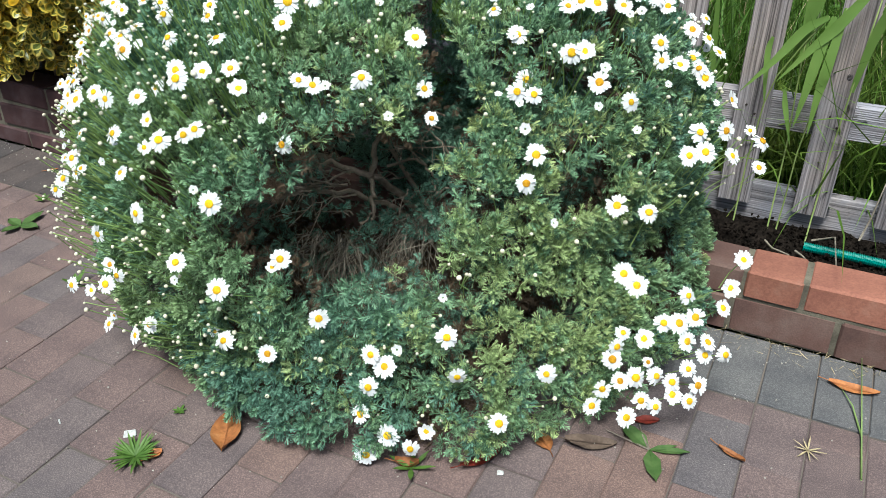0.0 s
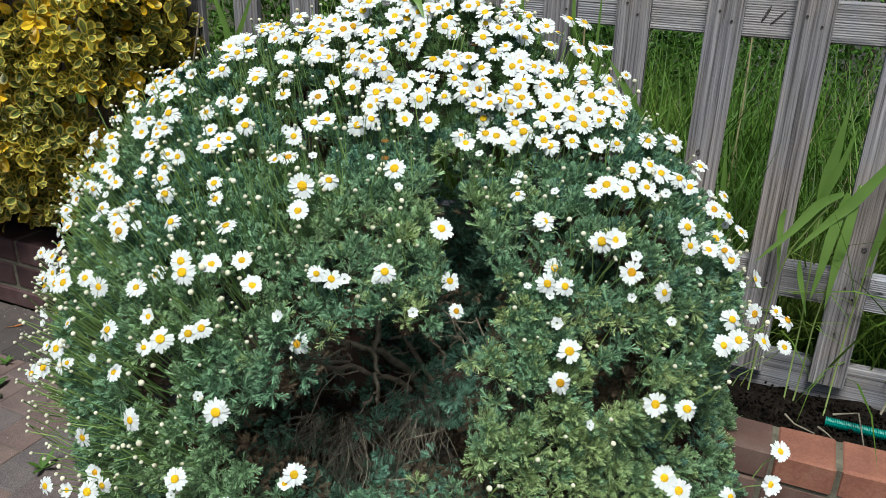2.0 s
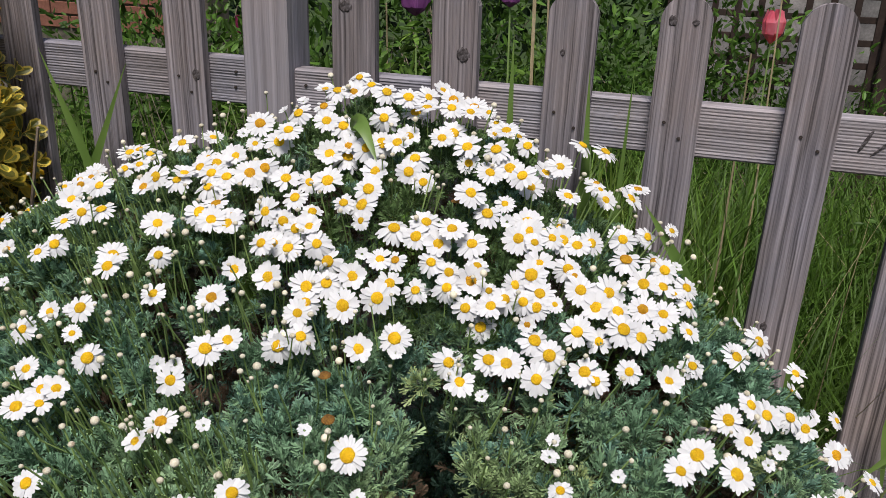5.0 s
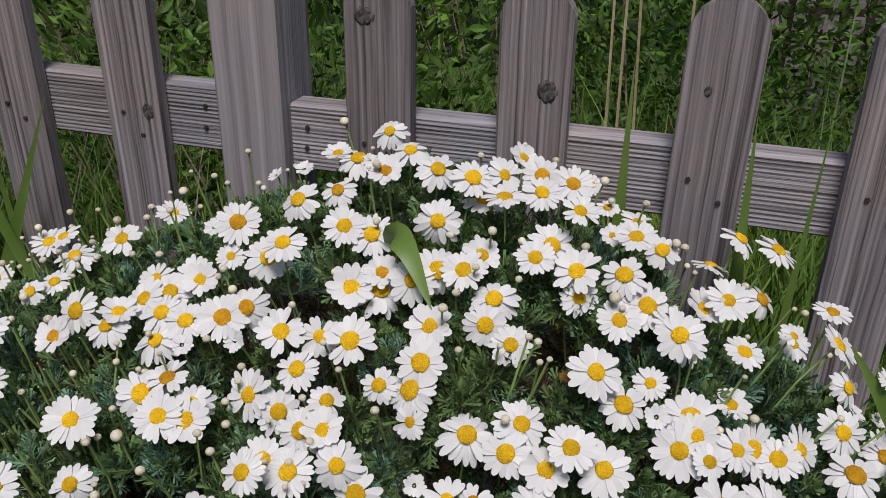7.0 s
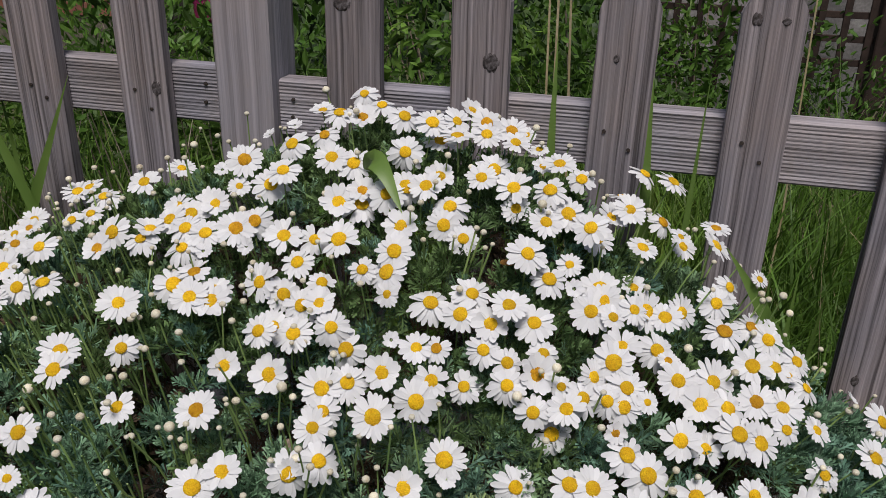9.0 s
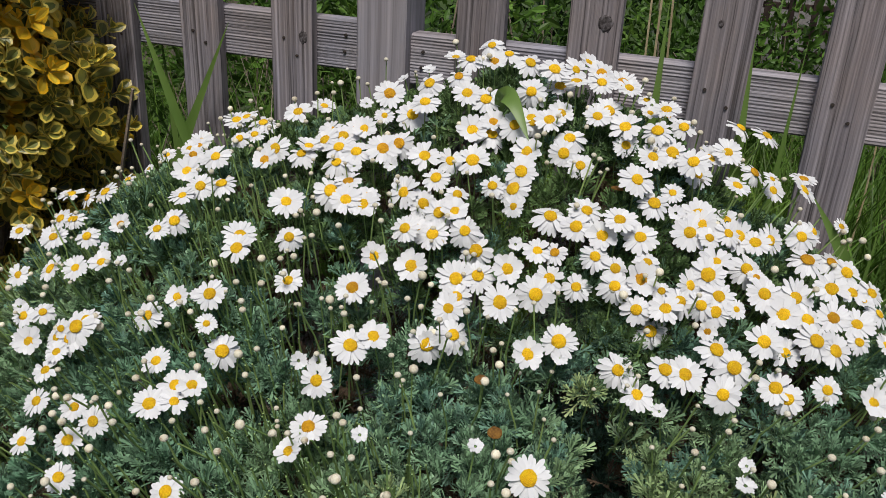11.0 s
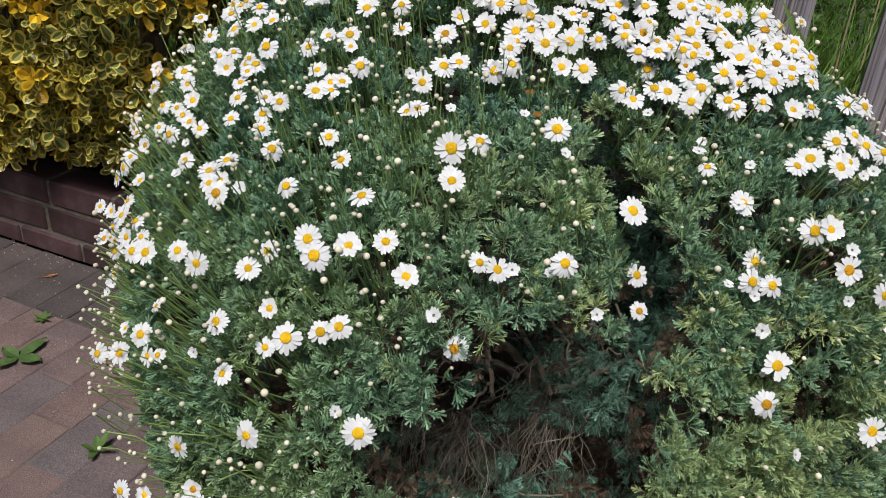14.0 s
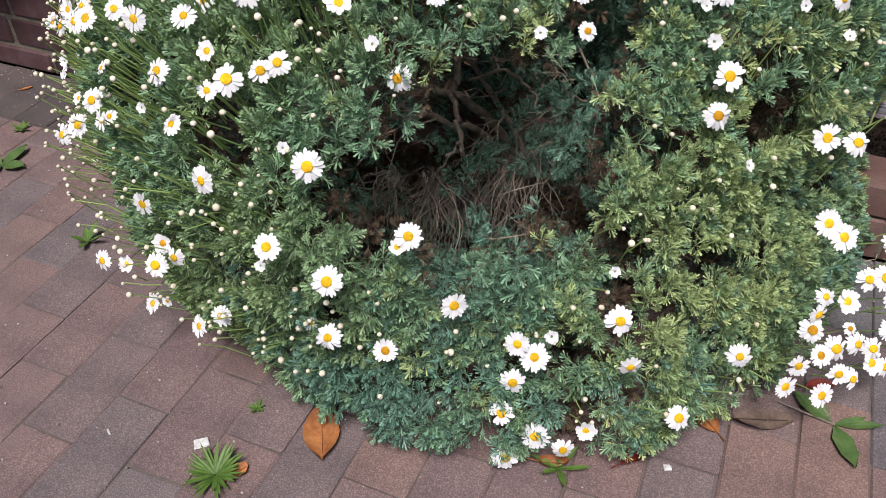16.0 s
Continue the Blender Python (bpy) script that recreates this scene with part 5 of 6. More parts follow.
for i, (x, y, sx, sy, sz, n, lf) in enumerate((
        (-0.35, 0.75, 0.9, 0.5, 1.05, 1500, (0.055, 0.03)), (0.35, 1.6, 1.0, 0.6, 1.0, 1500, (0.05, 0.03)), (-1.0, 1.0, 0.9, 0.7, 1.0, 1400, (0.06, 0.03)),
        (1.1, 2.2, 1.1, 0.7, 0.72, 1200, (0.045, 0.025)), (-0.2, 2.0, 1.5, 0.9, 1.15, 2000, (0.055, 0.032)), (0.75, 2.7, 1.2, 0.8, 0.95, 1300, (0.06, 0.04)),
        (-1.6, 1.9, 1.3, 0.9, 0.95, 1600, (0.06, 0.035)), (2.0, 2.0, 1.3, 0.9, 0.8, 1200, (0.05, 0.03)), (1.35, 1.0, 0.6, 0.5, 0.6, 700, (0.045, 0.028)))):
    leafy_bush("garden_shrub", (x, y, 0.08), (sx, sy, sz), int(n * 1.9), (lf[0] * 0.72, lf[1] * 0.48), "garden_leaf", "leafy green garden shrub growing behind the picket fence", 50 + i)
for i, (x, y, sx, sz) in enumerate(((-1.2, 4.6, 3.4, 2.6), (1.4, 5.2, 3.6, 2.6), (4.2, 4.6, 3.2, 2.6), (-4.0, 4.8, 3.2, 2.6))):
    leafy_bush("dark_hedge", (x, y, 0.05), (sx, 1.3, sz), 3600, (0.10, 0.06), "hedge_leaf", "dark dense evergreen hedge at the end of the garden", 70 + i)


def far_wall(name, x0, x1, y, high, mat, label):
    ob = new(name, block(name, (x1 - x0, 0.22, high), M[mat], 0.01))
    ob.location = ((x0 + x1) / 2, y, high / 2 - 0.02)
    return tagged(ob, label, "wall", kind="structure")


house = far_wall("wall_house", -7.0, -1.9, 2.75, 2.6, "mortar", "red brick house wall beyond the garden shrubs")
far_wall("wall_patio", 0.55, 2.6, 3.75, 1.6, "render", "pale rendered garden wall behind the dark trellis")

# trellis with its dark post
trellis = empty_thing("trellis", (0.98, 3.0, 0.1), "dark brown square wooden trellis standing behind the garden", "trellis")
for i in range(12):
    part("upright", block("upright", (0.03, 0.016, 1.75), M["trellis"], 0.002), trellis, at=(-0.50 + 0.105 * i, 0, 0.87))
for i in range(10):
    part("crossbar", block("crossbar", (1.2, 0.016, 0.03), M["trellis"], 0.002), trellis, at=(0.08, 0.017, 0.55 + 0.105 * i))
part("post", block("post", (0.16, 0.10, 1.9), M["trellis"], 0.006), trellis, at=(0.55, 0.01, 0.94))


def far_flower(name, at, mat, rad, high, label, petals=7, closed=0.6):
    """A garden flower on its own stem, its petals cupped."""
    ob = empty_thing(name, (at[0], at[1], 0.1), label, "flower")
    z = at[2] - 0.1
    v, f = tube_arrays([(0.02, 0, -0.02), (0.01, 0.01, z * 0.5), (0, 0, z - high * 0.4)], 0.004, 0.003, 5)
    part("stem", mesh_of("stem", v, f, M["stalk"]), ob)
    v, f = [], []
    for i in range(petals):
        a = 2 * math.pi * i / petals + (i % 2) * 0.2
        o = len(v)
        for t, w, r in ((0, 0.12, 0.12), (0.3, 0.8, 0.85), (0.65, 0.85, 1.0), (1, 0.25, closed)):
            for sg in (-1, 0, 1):
                x, y = rad * r * (1 if sg == 0 else 0.9), sg * rad * 0.75 * w
                v.append((x * math.cos(a) - y * math.sin(a), x * math.sin(a) + y * math.cos(a), high * (t - 0.5) + 0.004 * (i % 2)))
        for k in range(3):
            for s in range(2):
                f.append((o + 3 * k + s, o + 3 * k + s + 1, o + 3 * k + s + 4, o + 3 * k + s + 3))
    part("petals", mesh_of("petals", v, f, M[mat]), ob, at=(0, 0, z))
    return ob


far_flower("pink_tulip", (0.90, 2.09, 0.985), "tulip", 0.040, 0.12, "pink and white tulip on a tall stem behind the fence", 6, 0.75)
for x, y, z, m, r in ((-0.22, 1.2, 1.07, "purple", 0.045), (0.06, 1.3, 1.09, "purple", 0.03), (-0.76, 1.1, 0.965, "magenta", 0.035), (0.62, 2.5, 1.06, "magenta", 0.03), (-1.0, 1.2, 1.12, "purple", 0.035)):
    far_flower("purple_flower", (x, y, z), m, r, r * 1.9, "ruffled purple flower on a stem among garden leaves", 11, 1.15)

# tall pale stalks and seed heads behind the pickets
heap = Heap()
for x, y, top in ((0.33, 0.35, 1.35), (0.36, 0.42, 1.4), (0.42, 0.38, 1.32), (0.30, 0.5, 1.3), (-0.52, 0.12, 1.25), (0.83, 0.9, 1.25), (0.75, 0.6, 1.05), (-0.16, 0.8, 1.2)):
    heap.add(*tube_arrays([(x, y, 0.1), (x + 0.01, y, 0.6), (x + rng.normal() * 0.02, y, top)], 0.0032, 0.002, 5))
tagged(new("dry_stems", heap.mesh("dry_stems", M["pale_straw"])), "upright pale dry stems standing behind the fence", "stems", kind="stuff")

# ---- reed-like leaves in front of the fence ----
def reed(at, tip, width, sag, label, turn=0.0):
    """One broad strap leaf from its root to its tip, arching on the way."""
    a, b = Vector(at), Vector(tip)
    side = (b - a).cross(Vector((0.15, -1, 0.3))).normalized()
    v, f = [], []
    for k in range(9):
        t = k / 8
        c = a.lerp(b, t) + Vector((0, 0, sag * math.sin(math.pi * t) ** 0.9))
        w = width * (0.5 + 1.9 * t * (1 - t)) * min(1.0, (1 - t) * 3.0) ** 0.8 + 0.0004
        s = (side + Vector((0, turn * t, 0))).normalized()
        v += [c - s * w * 0.5, c + Vector((0, 0.10 * w, 0)), c + s * w * 0.5]
        if k:
            o = 3 * (k - 1)
            f += [(o, o + 1, o + 4, o + 3), (o + 1, o + 2, o + 5, o + 4)]
    ob = new("strap_leaf", smooth(mesh_of("strap_leaf", v, f, M["iris"])))
    return tagged(ob, label, "leaf", "strap leaves by the fence")


def strap(points, width, mat="iris"):
    """A strap leaf through four points, root first, widest before its middle."""
    p = [Vector(q) for q in points]
    p = [p[0] * 2 - p[1]] + p + [p[-1] * 2 - p[-2]]
    mids = []
    for i in range(1, len(p) - 2):
        for k in range(4):
            t = k / 4
            mids.append(0.5 * (2 * p[i] + (p[i + 1] - p[i - 1]) * t + (2 * p[i - 1] - 5 * p[i] + 4 * p[i + 1] - p[i + 2]) * t * t + (3 * p[i] - p[i - 1] - 3 * p[i + 1] + p[i + 2]) * t ** 3))
    mids.append(p[-2])
    v, f = [], []
    for k, c in enumerate(mids):
        t = k / (len(mids) - 1)
        way = mids[min(k + 1, len(mids) - 1)] - mids[max(k - 1, 0)]
        s = way.cross(Vector((0.25, -1, 0.5))).normalized()
        w = width * (0.45 + 0.55 * math.sin(min(1.0, t * 2.4) * 1.57)) * min(1.0, (1 - t) * 1.9) ** 0.8 + 0.0005
        v += [c - s * w * 0.5, c + Vector((0, 0.10 * w, -0.04 * w)), c + s * w * 0.5]
        if k:
            o = 3 * (k - 1)
            f += [(o, o + 1, o + 4, o + 3), (o + 1, o + 2, o + 5, o + 4)]
    return smooth(mesh_of("leaf", v, f, M[mat]))


plant = empty_thing("reed_plant", (1.12, -0.06, 0.12), "clump of broad green reed leaves drooping over the fence", "plant")
TO_PLANT = Matrix.Translation((-1.12, 0.06, -0.12))
for pts, w in ((((1.120, -0.07, 0.66), (1.078, -0.07, 0.627), (1.034, -0.08, 0.56), (0.973, -0.09, 0.48)), 0.021), (((1.215, -0.05, 0.765), (1.149, -0.07, 0.655), (1.106, -0.075, 0.597), (1.043, -0.085, 0.51)), 0.024),
               (((1.085, -0.055, 0.56), (1.083, -0.06, 0.672), (1.090, -0.06, 0.747), (1.096, -0.06, 0.85)), 0.026), (((1.130, -0.06, 0.66), (1.118, -0.075, 0.585), (1.109, -0.085, 0.494), (1.100, -0.085, 0.41)), 0.022),
               (((1.150, -0.06, 0.68), (1.141, -0.08, 0.563), (1.135, -0.085, 0.485), (1.133, -0.085, 0.395)), 0.022), (((1.016, -0.05, 0.60), (1.012, -0.05, 0.57), (1.018, -0.055, 0.51), (1.028, -0.055, 0.44)), 0.013),
               (((1.064, -0.06, 0.49), (1.072, -0.06, 0.455), (1.085, -0.065, 0.415), (1.102, -0.065, 0.36)), 0.012), (((1.065, -0.05, 0.56), (1.085, -0.06, 0.65), (1.105, -0.06, 0.72), (1.12, -0.055, 0.80)), 0.018),
               (((1.20, -0.05, 0.50), (1.215, -0.06, 0.62), (1.235, -0.07, 0.70), (1.27, -0.08, 0.77)), 0.02)):
    part("leaf", strap(pts, w), plant, at=TO_PLANT)
for pts in (((1.112, -0.05, 0.06), (1.119, -0.06, 0.223), (1.121, -0.06, 0.342), (1.133, -0.06, 0.458), (1.14, -0.06, 0.60), (1.15, -0.06, 0.68)), ((1.012, -0.05, 0.06), (1.016, -0.055, 0.30), (1.027, -0.06, 0.449), (1.043, -0.07, 0.52), (1.085, -0.06, 0.60), (1.12, -0.065, 0.66)),
            ((1.095, -0.05, 0.06), (1.095, -0.055, 0.35), (1.085, -0.055, 0.57), (1.086, -0.055, 0.60)), ((1.185, -0.05, 0.06), (1.19, -0.05, 0.35), (1.20, -0.05, 0.52), (1.215, -0.05, 0.77))):
    v, f = tube_arrays([Vector(q) for q in pts], 0.0022, 0.0016, 6)
    part("stem", smooth(mesh_of("stem", v, f, M["pale_stem"])), plant, "thin pale green reed stem", at=TO_PLANT)
L = "narrow upright green strap leaf growing between bush and fence"
for at, tip, w, sag in (
        ((-0.74, -0.05, 0.20), (-0.338, -0.05, 1.03), 0.030, 0.0), ((-0.36, -0.05, 0.60), (-0.52, -0.06, 1.045), 0.018, 0.0), ((-0.50, 0.06, 0.15), (-0.56, 0.05, 1.02), 0.016, 0.0), ((0.385, -0.035, 0.2), (0.373, -0.04, 1.13), 0.026, 0.0),
        ((0.535, -0.03, 0.2), (0.494, -0.04, 1.088), 0.027, 0.0), ((0.545, -0.02, 0.2), (0.561, -0.04, 1.092), 0.013, 0.0), ((0.745, -0.12, 0.68), (0.603, -0.12, 0.905), 0.017, 0.01), ((0.69, -0.04, 0.2), (0.665, -0.08, 0.86), 0.018, 0.02),
        ((0.72, 0.06, 0.15), (0.725, 0.05, 0.82), 0.016, 0.0), ((0.74, 0.07, 0.15), (0.765, 0.05, 0.80), 0.014, 0.0), ((0.90, 0.08, 0.15), (0.86, 0.06, 0.74), 0.015, 0.04)):
    reed(at, tip, w, sag, L)
curled = new("curled_leaf", strap(((0.196, -0.250, 0.996), (0.209, -0.273, 1.020), (0.228, -0.290, 1.012), (0.254, -0.310, 0.976)), 0.023))
tagged(curled, "short curled green leaf hanging over the daisies", "leaf")
v, f = tube_arrays([(0.185, -0.215, 0.86), (0.180, -0.225, 0.94), (0.196, -0.250, 0.996)], 0.0022, 0.0016, 5)
part("leaf_stalk", smooth(mesh_of("leaf_stalk", v, f, M["iris"])), curled)

# ---- hose, twigs on the soil ----
def ribbed_hose():
    v, f = [], []
    pts = [Vector((1.185 + 0.9 * t, -0.118 - 0.05 * t + 0.01 * math.sin(5 * t), 0.139)) for t in np.linspace(0, 1, 780)]
    n = 10
    for i, p in enumerate(pts):
        r = 0.0102 + (0.0013 if i % 4 < 2 else -0.0012)
        for k in range(n):
            w = 2 * math.pi * k / n
            v.append(p + Vector((0, math.cos(w) * r, math.sin(w) * r)))
        if i:
            o = (i - 1) * n
            f += [(o + k, o + (k + 1) % n, o + n + (k + 1) % n, o + n + k) for k in range(n)]
    f.append(tuple(range(n)))
    return mesh_of("ribbed_hose", v, f, M["hose"])


tagged(new("ribbed_hose", ribbed_hose()), "teal green ribbed plastic hose lying on dark soil", "hose")
for k, (a, b, c) in enumerate((((1.20, -0.10, 0.15), (1.245, -0.13, 0.185), (1.26, -0.20, 0.15)), ((1.17, -0.16, 0.145), (1.19, -0.19, 0.15), (1.20, -0.23, 0.162)), ((1.10, -0.14, 0.145), (1.12, -0.18, 0.15), (1.16, -0.215, 0.16)), ((1.30, -0.05, 0.15), (1.31, -0.06, 0.22), (1.32, -0.04, 0.30)))):
    v, f = tube_arrays([a, b, c], 0.0028, 0.0016, 5)
    tagged(new("twig", smooth(mesh_of("twig", v, f, M["straw"]))), "thin dry pale twig lying on the soil", "twig", "twigs on the soil")


# ---- litter on the paving ----
def fallen_leaf(x, y, length, width, turn, mat, label, curl=0.25, roll=0.0, tilt=0.0, lift=0.004):
    """A dead leaf with rib, stalk and curled edges, resting on the blocks."""
    v, f = [], []
    n, m = 9, 5
    for i in range(n):
        t = i / (n - 1)
        w = width * 0.5 * math.sin(math.pi * min(1, t * 0.94 + 0.05)) ** 0.75
        for j in range(m):
            u = -1 + 2 * j / (m - 1)
            z = curl * width * (u * u) * 0.6 + roll * length * (t - 0.5) ** 2 + 0.002 * noise.noise(Vector((t * 6, u * 3, x * 9)))
            v.append(((t - 0.5) * length, u * w, z))
    f = [(i * m + j, i * m + j + 1, (i + 1) * m + j + 1, (i + 1) * m + j) for i in range(n - 1) for j in range(m - 1)]
    sv, sf = tube_arrays([(-0.5 * length - 0.02, 0.004, 0.003 + roll * length * 0.25), (-0.45 * length, 0, 0.002 + roll * length * 0.22), (0.4 * length, 0, 0.0015 + roll * length * 0.15)], 0.0011, 0.0006, 4)
    f += [tuple(i + len(v) for i in q) for q in sf]
    v += [tuple(q) for q in sv]
    spin = pose(0, 0, 0, 0, tilt, turn)
    low = min((spin @ Vector(q)).z for q in v)
    ob = new("fallen_leaf", smooth(mesh_of("fallen_leaf", v, f, M[mat])))
    ob.matrix_basis = Matrix.Translation((x, y, lift * 0.25 - low)) @ spin
    return tagged(ob, label, "leaf", "fallen leaves on the paving")


fallen_leaf(0.268, -1.128, 0.098, 0.058, -60, "rust_leaf", "large orange-brown dead leaf lying on the paving", 0.35, 0.2)
fallen_leaf(1.344, -0.436, 0.098, 0.033, 2, "rust_leaf", "long orange-brown dead leaf beside the brick edging", 0.3, 0.3)
fallen_leaf(0.742, -0.965, 0.11, 0.020, 62, "red_leaf", "curled dark red dead leaf at the foot of the bush", 0.5, 0.7)
fallen_leaf(0.822, -0.868, 0.05, 0.034, 140, "rust_leaf", "small yellow-brown dead leaf on the paving", 0.2)
fallen_leaf(0.905, -0.835, 0.10, 0.04, 25, "grey_leaf", "curled grey-brown dead leaf under the daisies", 0.3, 0.25, 6)
fallen_leaf(0.986, -0.722, 0.05, 0.026, 30, "red_leaf", "small bright red dead leaf beside the daisies", 0.3)
fallen_leaf(1.151, -0.742, 0.055, 0.016, -20, "rust_leaf", "narrow tan dead leaf on the paving", 0.6, 0.3)
fallen_leaf(0.62, -1.042, 0.045, 0.022, 20, "rust_leaf", "crumpled brown dead leaf at the edge of the bush", 0.9, 0.8)
fallen_leaf(0.185, -1.232, 0.03, 0.024, 70, "rust_leaf", "small brown dead leaf beside a weed tuft", 0.5)
fallen_leaf(-1.012, -0.43, 0.03, 0.012, 60, "rust_leaf", "small tan dead leaf near the planter wall", 0.3)


def weed(x, y, leaves, length, width, label, rise, seed, spread=6.28, start=0.0, mat="weed"):
    g = np.random.default_rng(seed)
    ob = empty_thing("weed", (x, y, 0.0), label, "weed", "weeds in the paving joints")
    for i in range(leaves):
        lv, lq = leaf_quads(length * g.uniform(0.7, 1.1), width * g.uniform(0.8, 1.1))
        lv = lv.copy()
        lv[:, 2] += 0.10 * length * (lv[:, 0] / length) ** 2
        r = pose(0, 0, 0.003, 0, -rise * g.uniform(0.4, 1.2), math.degrees(start + spread * i / leaves) + g.uniform(-14, 14))
        part("leaf", mesh_of("leaf", lv, lq.tolist(), M[mat]), ob, at=r)
    return ob


weed(0.155, -1.252, 46, 0.052, 0.0065, "tuft of narrow green weed leaves growing from a joint", 24, 3)
dock = empty_thing("weed", (1.01, -0.80, 0.0), "flat green weed with two oval leaves lying on the paving", "weed", "weeds in the paving joints")
for turn, ln, wd in ((148, 0.078, 0.034), (-68, 0.085, 0.032), (18, 0.075, 0.018), (34, 0.055, 0.013)):
    lv, lq = leaf_quads(ln, wd)
    lv[:, 2] += 0.09 * lv[:, 0] ** 2 / ln
    part("leaf", mesh_of("leaf", lv, lq.tolist(), M["dock"]), dock, at=pose(0, 0, 0.004, 0, -3, turn))
for turn, ln in ((120, 0.07), (170, 0.09)):
    v, f = tube_arrays([(0, 0, 0.004), (ln * 0.5, 0.004, 0.008), (ln, 0, 0.004)], 0.0022, 0.001, 5)
    part("stalk", mesh_of("stalk", v, f, M["straw"]), dock, at=pose(0, 0, 0, 0, 0, turn))
weed(-0.79, -0.735, 4, 0.075, 0.034, "broad-leaved green weed growing between the blocks", 9, 8, mat="dock")
weed(-0.412, -0.883, 5, 0.05, 0.014, "small green weed tuft at the edge of the bush", 35, 9)
weed(-0.867, -0.595, 6, 0.03, 0.010, "small withered weed in a paving joint", 25, 10)
weed(0.143, -1.119, 7, 0.018, 0.006, "tiny green weed in a paving joint", 20, 12)
weed(1.278, -0.665, 9, 0.035, 0.003, "small dry weed tuft in a paving joint", 14, 13, mat="pale_straw")
weed(0.63, -1.045, 6, 0.05, 0.010, "grassy green weed under the edge of the bush", 22, 14)
chip = new("stone_chip", block("stone_chip", (0.024, 0.016, 0.006), M["chip"], 0.002, 0.0015, 4))
chip.matrix_basis = pose(0.1, -1.211, 0.0035, 0, 0, 38)
tagged(chip, "small white stone chip lying on the paving", "stone")
chip = new("stone_chip", block("stone_chip", (0.013, 0.003, 0.003), M["chip"], 0.0008, 0.0004, 5))
chip.matrix_basis = pose(-0.05, -1.248, 0.002, 0, 0, -30)
tagged(chip, "thin white chip lying on the paving", "stone")
chip = new("stone_chip", block("stone_chip", (0.012, 0.01, 0.004), M["chip"], 0.0015, 0.001, 6))
chip.matrix_basis = pose(0.781, -0.98, 0.0025, 0, 0, 20)
tagged(chip, "tiny pale stone chip lying on the paving", "stone")
for pts, mat in ((((1.373, -0.70, 0.003), (1.365, -0.55, 0.008), (1.352, -0.34, 0.02)), "stalk"), (((1.367, -0.58, 0.004), (1.345, -0.50, 0.010), (1.32, -0.44, 0.004)), "stalk")):
    v, f = tube_arrays(pts, 0.0022, 0.0009, 5)
    tagged(new("grass_stem", smooth(mesh_of("grass_stem", v, f, M[mat]))), "fallen green grass stem lying on the paving", "stem")
heap = Heap()
bits = blade(0.03, 0.0014, 0.4, 3)
n = 160
p = np.stack([rng.uniform(1.02, 1.6, n), rng.normal(-0.35, 0.02, n), np.full(n, 0.003)], 1)
heap.scatter(bits, spin_to(rng.normal(size=(n, 3)) * np.array([1, 1, 0.15]) + np.array([0, 0, 0.1]), rng, rng.uniform(0.4, 1.1, n)), p)
tagged(new("dry_grass_litter", heap.mesh("dry_grass_litter", M["pale_straw"])), "dry grass bits gathered at the foot of the edging", "litter", kind="stuff")

heap = Heap()
rock = ([(-1, -1, -0.6), (1, -0.8, -0.5), (0.9, 1, -0.6), (-0.8, 0.9, -0.5), (-0.6, -0.7, 0.6), (0.7, -0.6, 0.7), (0.6, 0.7, 0.5), (-0.7, 0.6, 0.6)], [(0, 3, 2, 1), (4, 5, 6, 7), (0, 1, 5, 4), (1, 2, 6, 5), (2, 3, 7, 6), (3, 0, 4, 7)])
n = 1500
p = np.stack([rng.uniform(-1.4, 1.7, n), rng.uniform(-1.7, -0.36, n), np.full(n, 0.0012)], 1)
edge = rng.random(n) < 0.35
p[edge, 1] = rng.normal(-0.37, 0.03, edge.sum())
heap.scatter(rock, spin_to(rng.normal(size=(n, 3)), rng, rng.uniform(0.0005, 0.0019, n)), p)
tagged(new("grit", heap.mesh("grit", M["grit"])), "sand grains and grit strewn over the paving", "grit", kind="stuff")

# ---- the many small pieces: bricks, then paving blocks ----
rng = np.random.default_rng(61)
for z0, z1, mat, x in ((0.0, 0.091, "dark_brick", 1.292), (0.096, 0.165, "brick", 1.083)):
    joints = [x] if mat == "dark_brick" else [x, 1.209]
    while joints[0] > -0.1:
        joints.insert(0, joints[0] - 0.226)
    while joints[-1] < 3.3:
        joints.append(joints[-1] + 0.226)
    for a, b in zip(joints, joints[1:]):
        if a > -0.15:
            lay_brick(kerb_right, a + 0.0045, b - 0.0045, z0, z1, "dusty_brick" if mat == "dark_brick" or a < 1.0 else mat)
for z0, z1, x in ((0.0, 0.058, -1.0), (0.069, 0.144, -1.113), (0.155, 0.228, -1.09)):
    x -= 0.226 * 9
    while x < -0.4:
        if x > -3.15:
            lay_brick(kerb_left, x + 0.006, x + 0.220, z0, z1, "dark_brick")
        x += 0.226
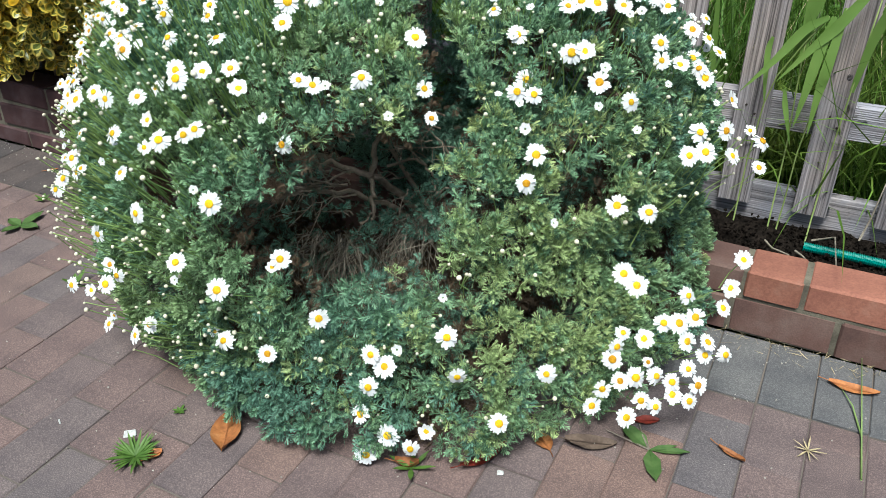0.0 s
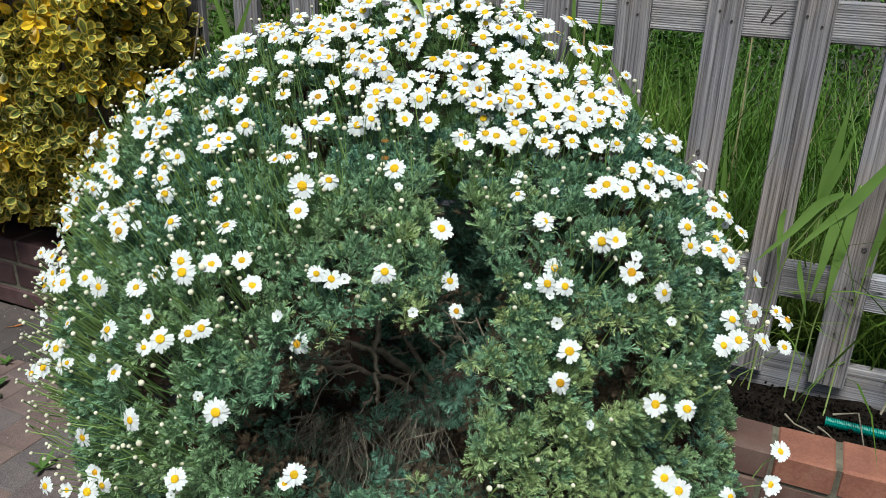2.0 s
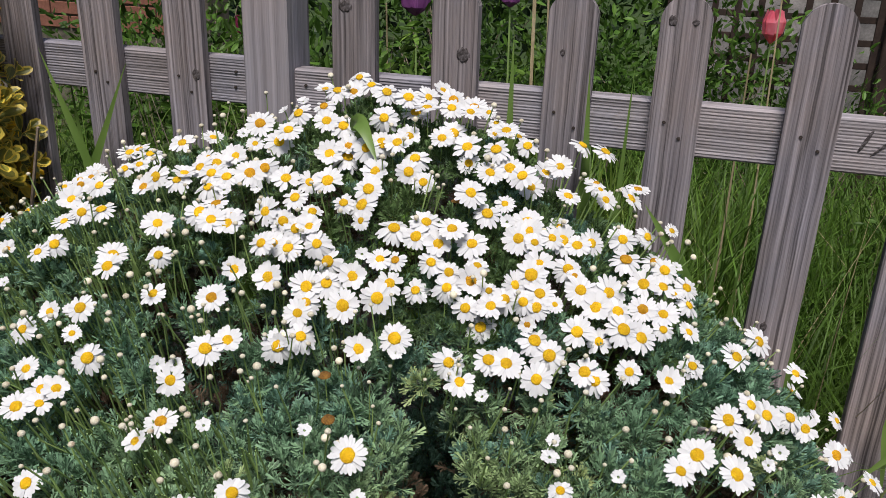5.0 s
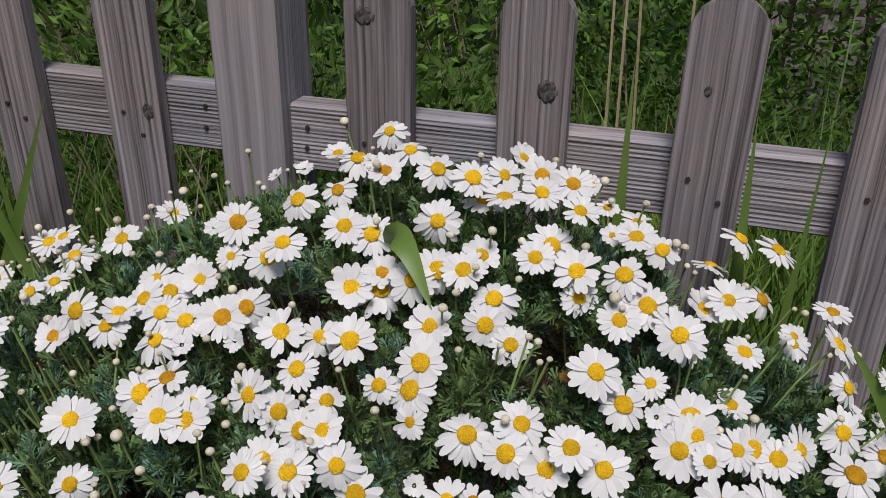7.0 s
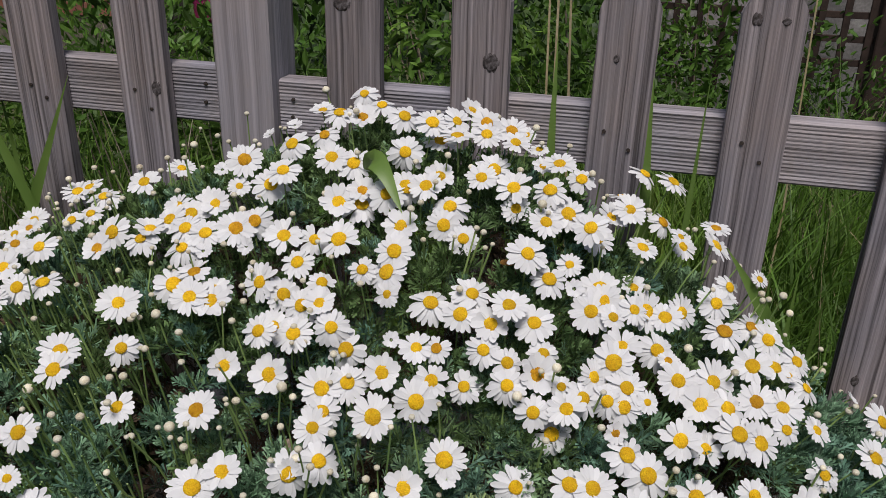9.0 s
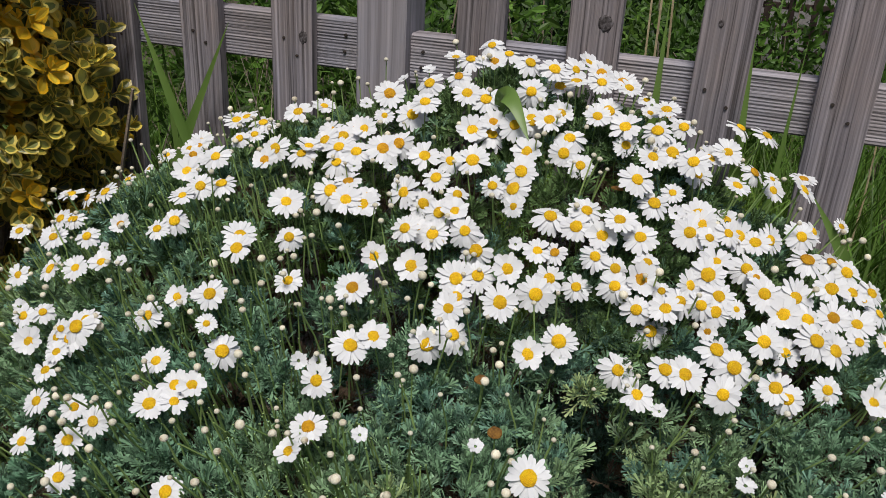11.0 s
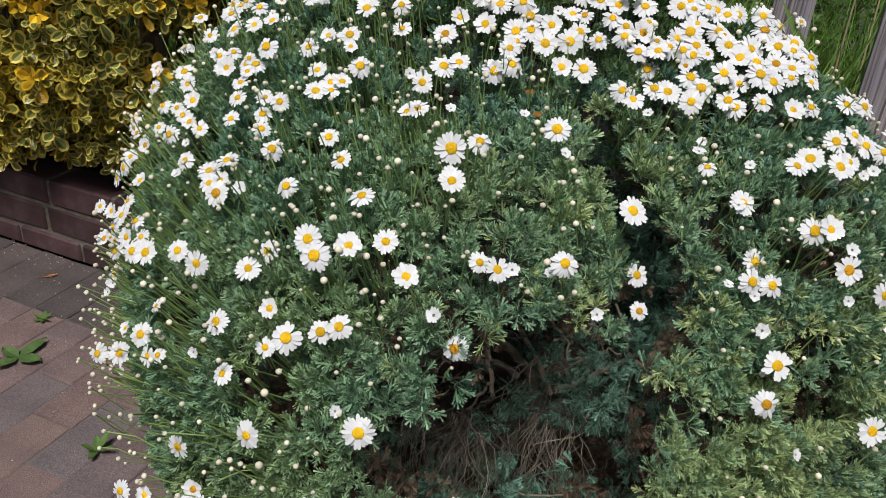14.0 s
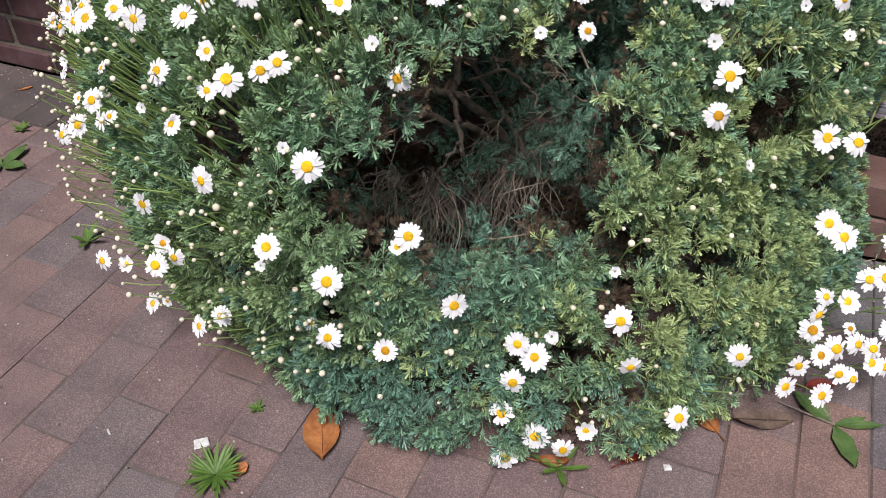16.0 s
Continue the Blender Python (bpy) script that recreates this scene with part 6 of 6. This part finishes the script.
for j in range(33):
    for i in range(20):
        x, z = -2.1 - 0.235 * i - (j % 2) * 0.117, 0.04 + 0.077 * j
        if x > -4.2 and z > 0.7 and z < 1.7:
            lay = part("brick", BRICKS.setdefault("house", block("brick", (0.225, 0.02, 0.066), M["house_brick"], 0.003)), house, at=house.matrix_basis.inverted() @ Matrix.Translation((x, 2.637, z)))

STEP, LONG = 0.1051, 0.2155
pavement = empty_thing("pavement", (0, KERB, 0), "block paving of reddish, tan and grey bricks in stretcher bond", "paving", kind="structure")
LIFT = Matrix.Translation((0, -KERB, 0))
blocks = [block("paver", (STEP - 0.0016, LONG - 0.0016, 0.05), M["paver"], 0.0032, 0.0013, k) for k in range(7)]
starts = {n: block("paver", (STEP - 0.0016, n - 0.0016, 0.05), M["paver"], 0.0032, 0.0012, 9) for n in (0.182, 0.0735)}
border = [block("paver", (STEP - 0.003, 0.224, 0.05), M["grey_paver"], 0.002, 0.0008, 20 + k) for k in range(3)]
dark_border = [block("paver", (STEP - 0.003, 0.224, 0.05), M["dark_paver"], 0.003, 0.0012, 30 + k) for k in range(3)]
outer = Heap()


def lay_paver(me, x, y):
    m = Matrix.Translation((x, y, -0.025 + rng.uniform(-0.0018, 0.0012))) @ pose(0, 0, 0, rng.uniform(-0.5, 0.5), rng.uniform(-0.6, 0.6), rng.uniform(-0.4, 0.4))
    if -1.28 < x < 1.62 and y > -1.62:
        part("paver", me, pavement, at=LIFT @ m)
    else:
        outer.add([m @ v.co for v in me.vertices], [tuple(f.vertices) for f in me.polygons], 1 if me in border else 2 if me in dark_border else 0)


for n in range(-26, 28):
    x = 0.014 + STEP * (n + 0.5)
    lay_paver((dark_border if x < -0.4 else border)[n % 3], x, KERB - 0.004 - 0.111)
    y = -0.565
    first = 0.182 if n % 2 else 0.0735
    lay_paver(starts[first], x, y - first / 2)
    y -= first
    while y > -3.6:
        lay_paver(blocks[int(rng.integers(0, 7))], x, y - LONG / 2)
        y -= LONG
part("outer_pavers", outer.mesh("outer_pavers", [M["outer_paver"], M["grey_paver"], M["dark_paver"]]), pavement, kind="stuff", at=LIFT)
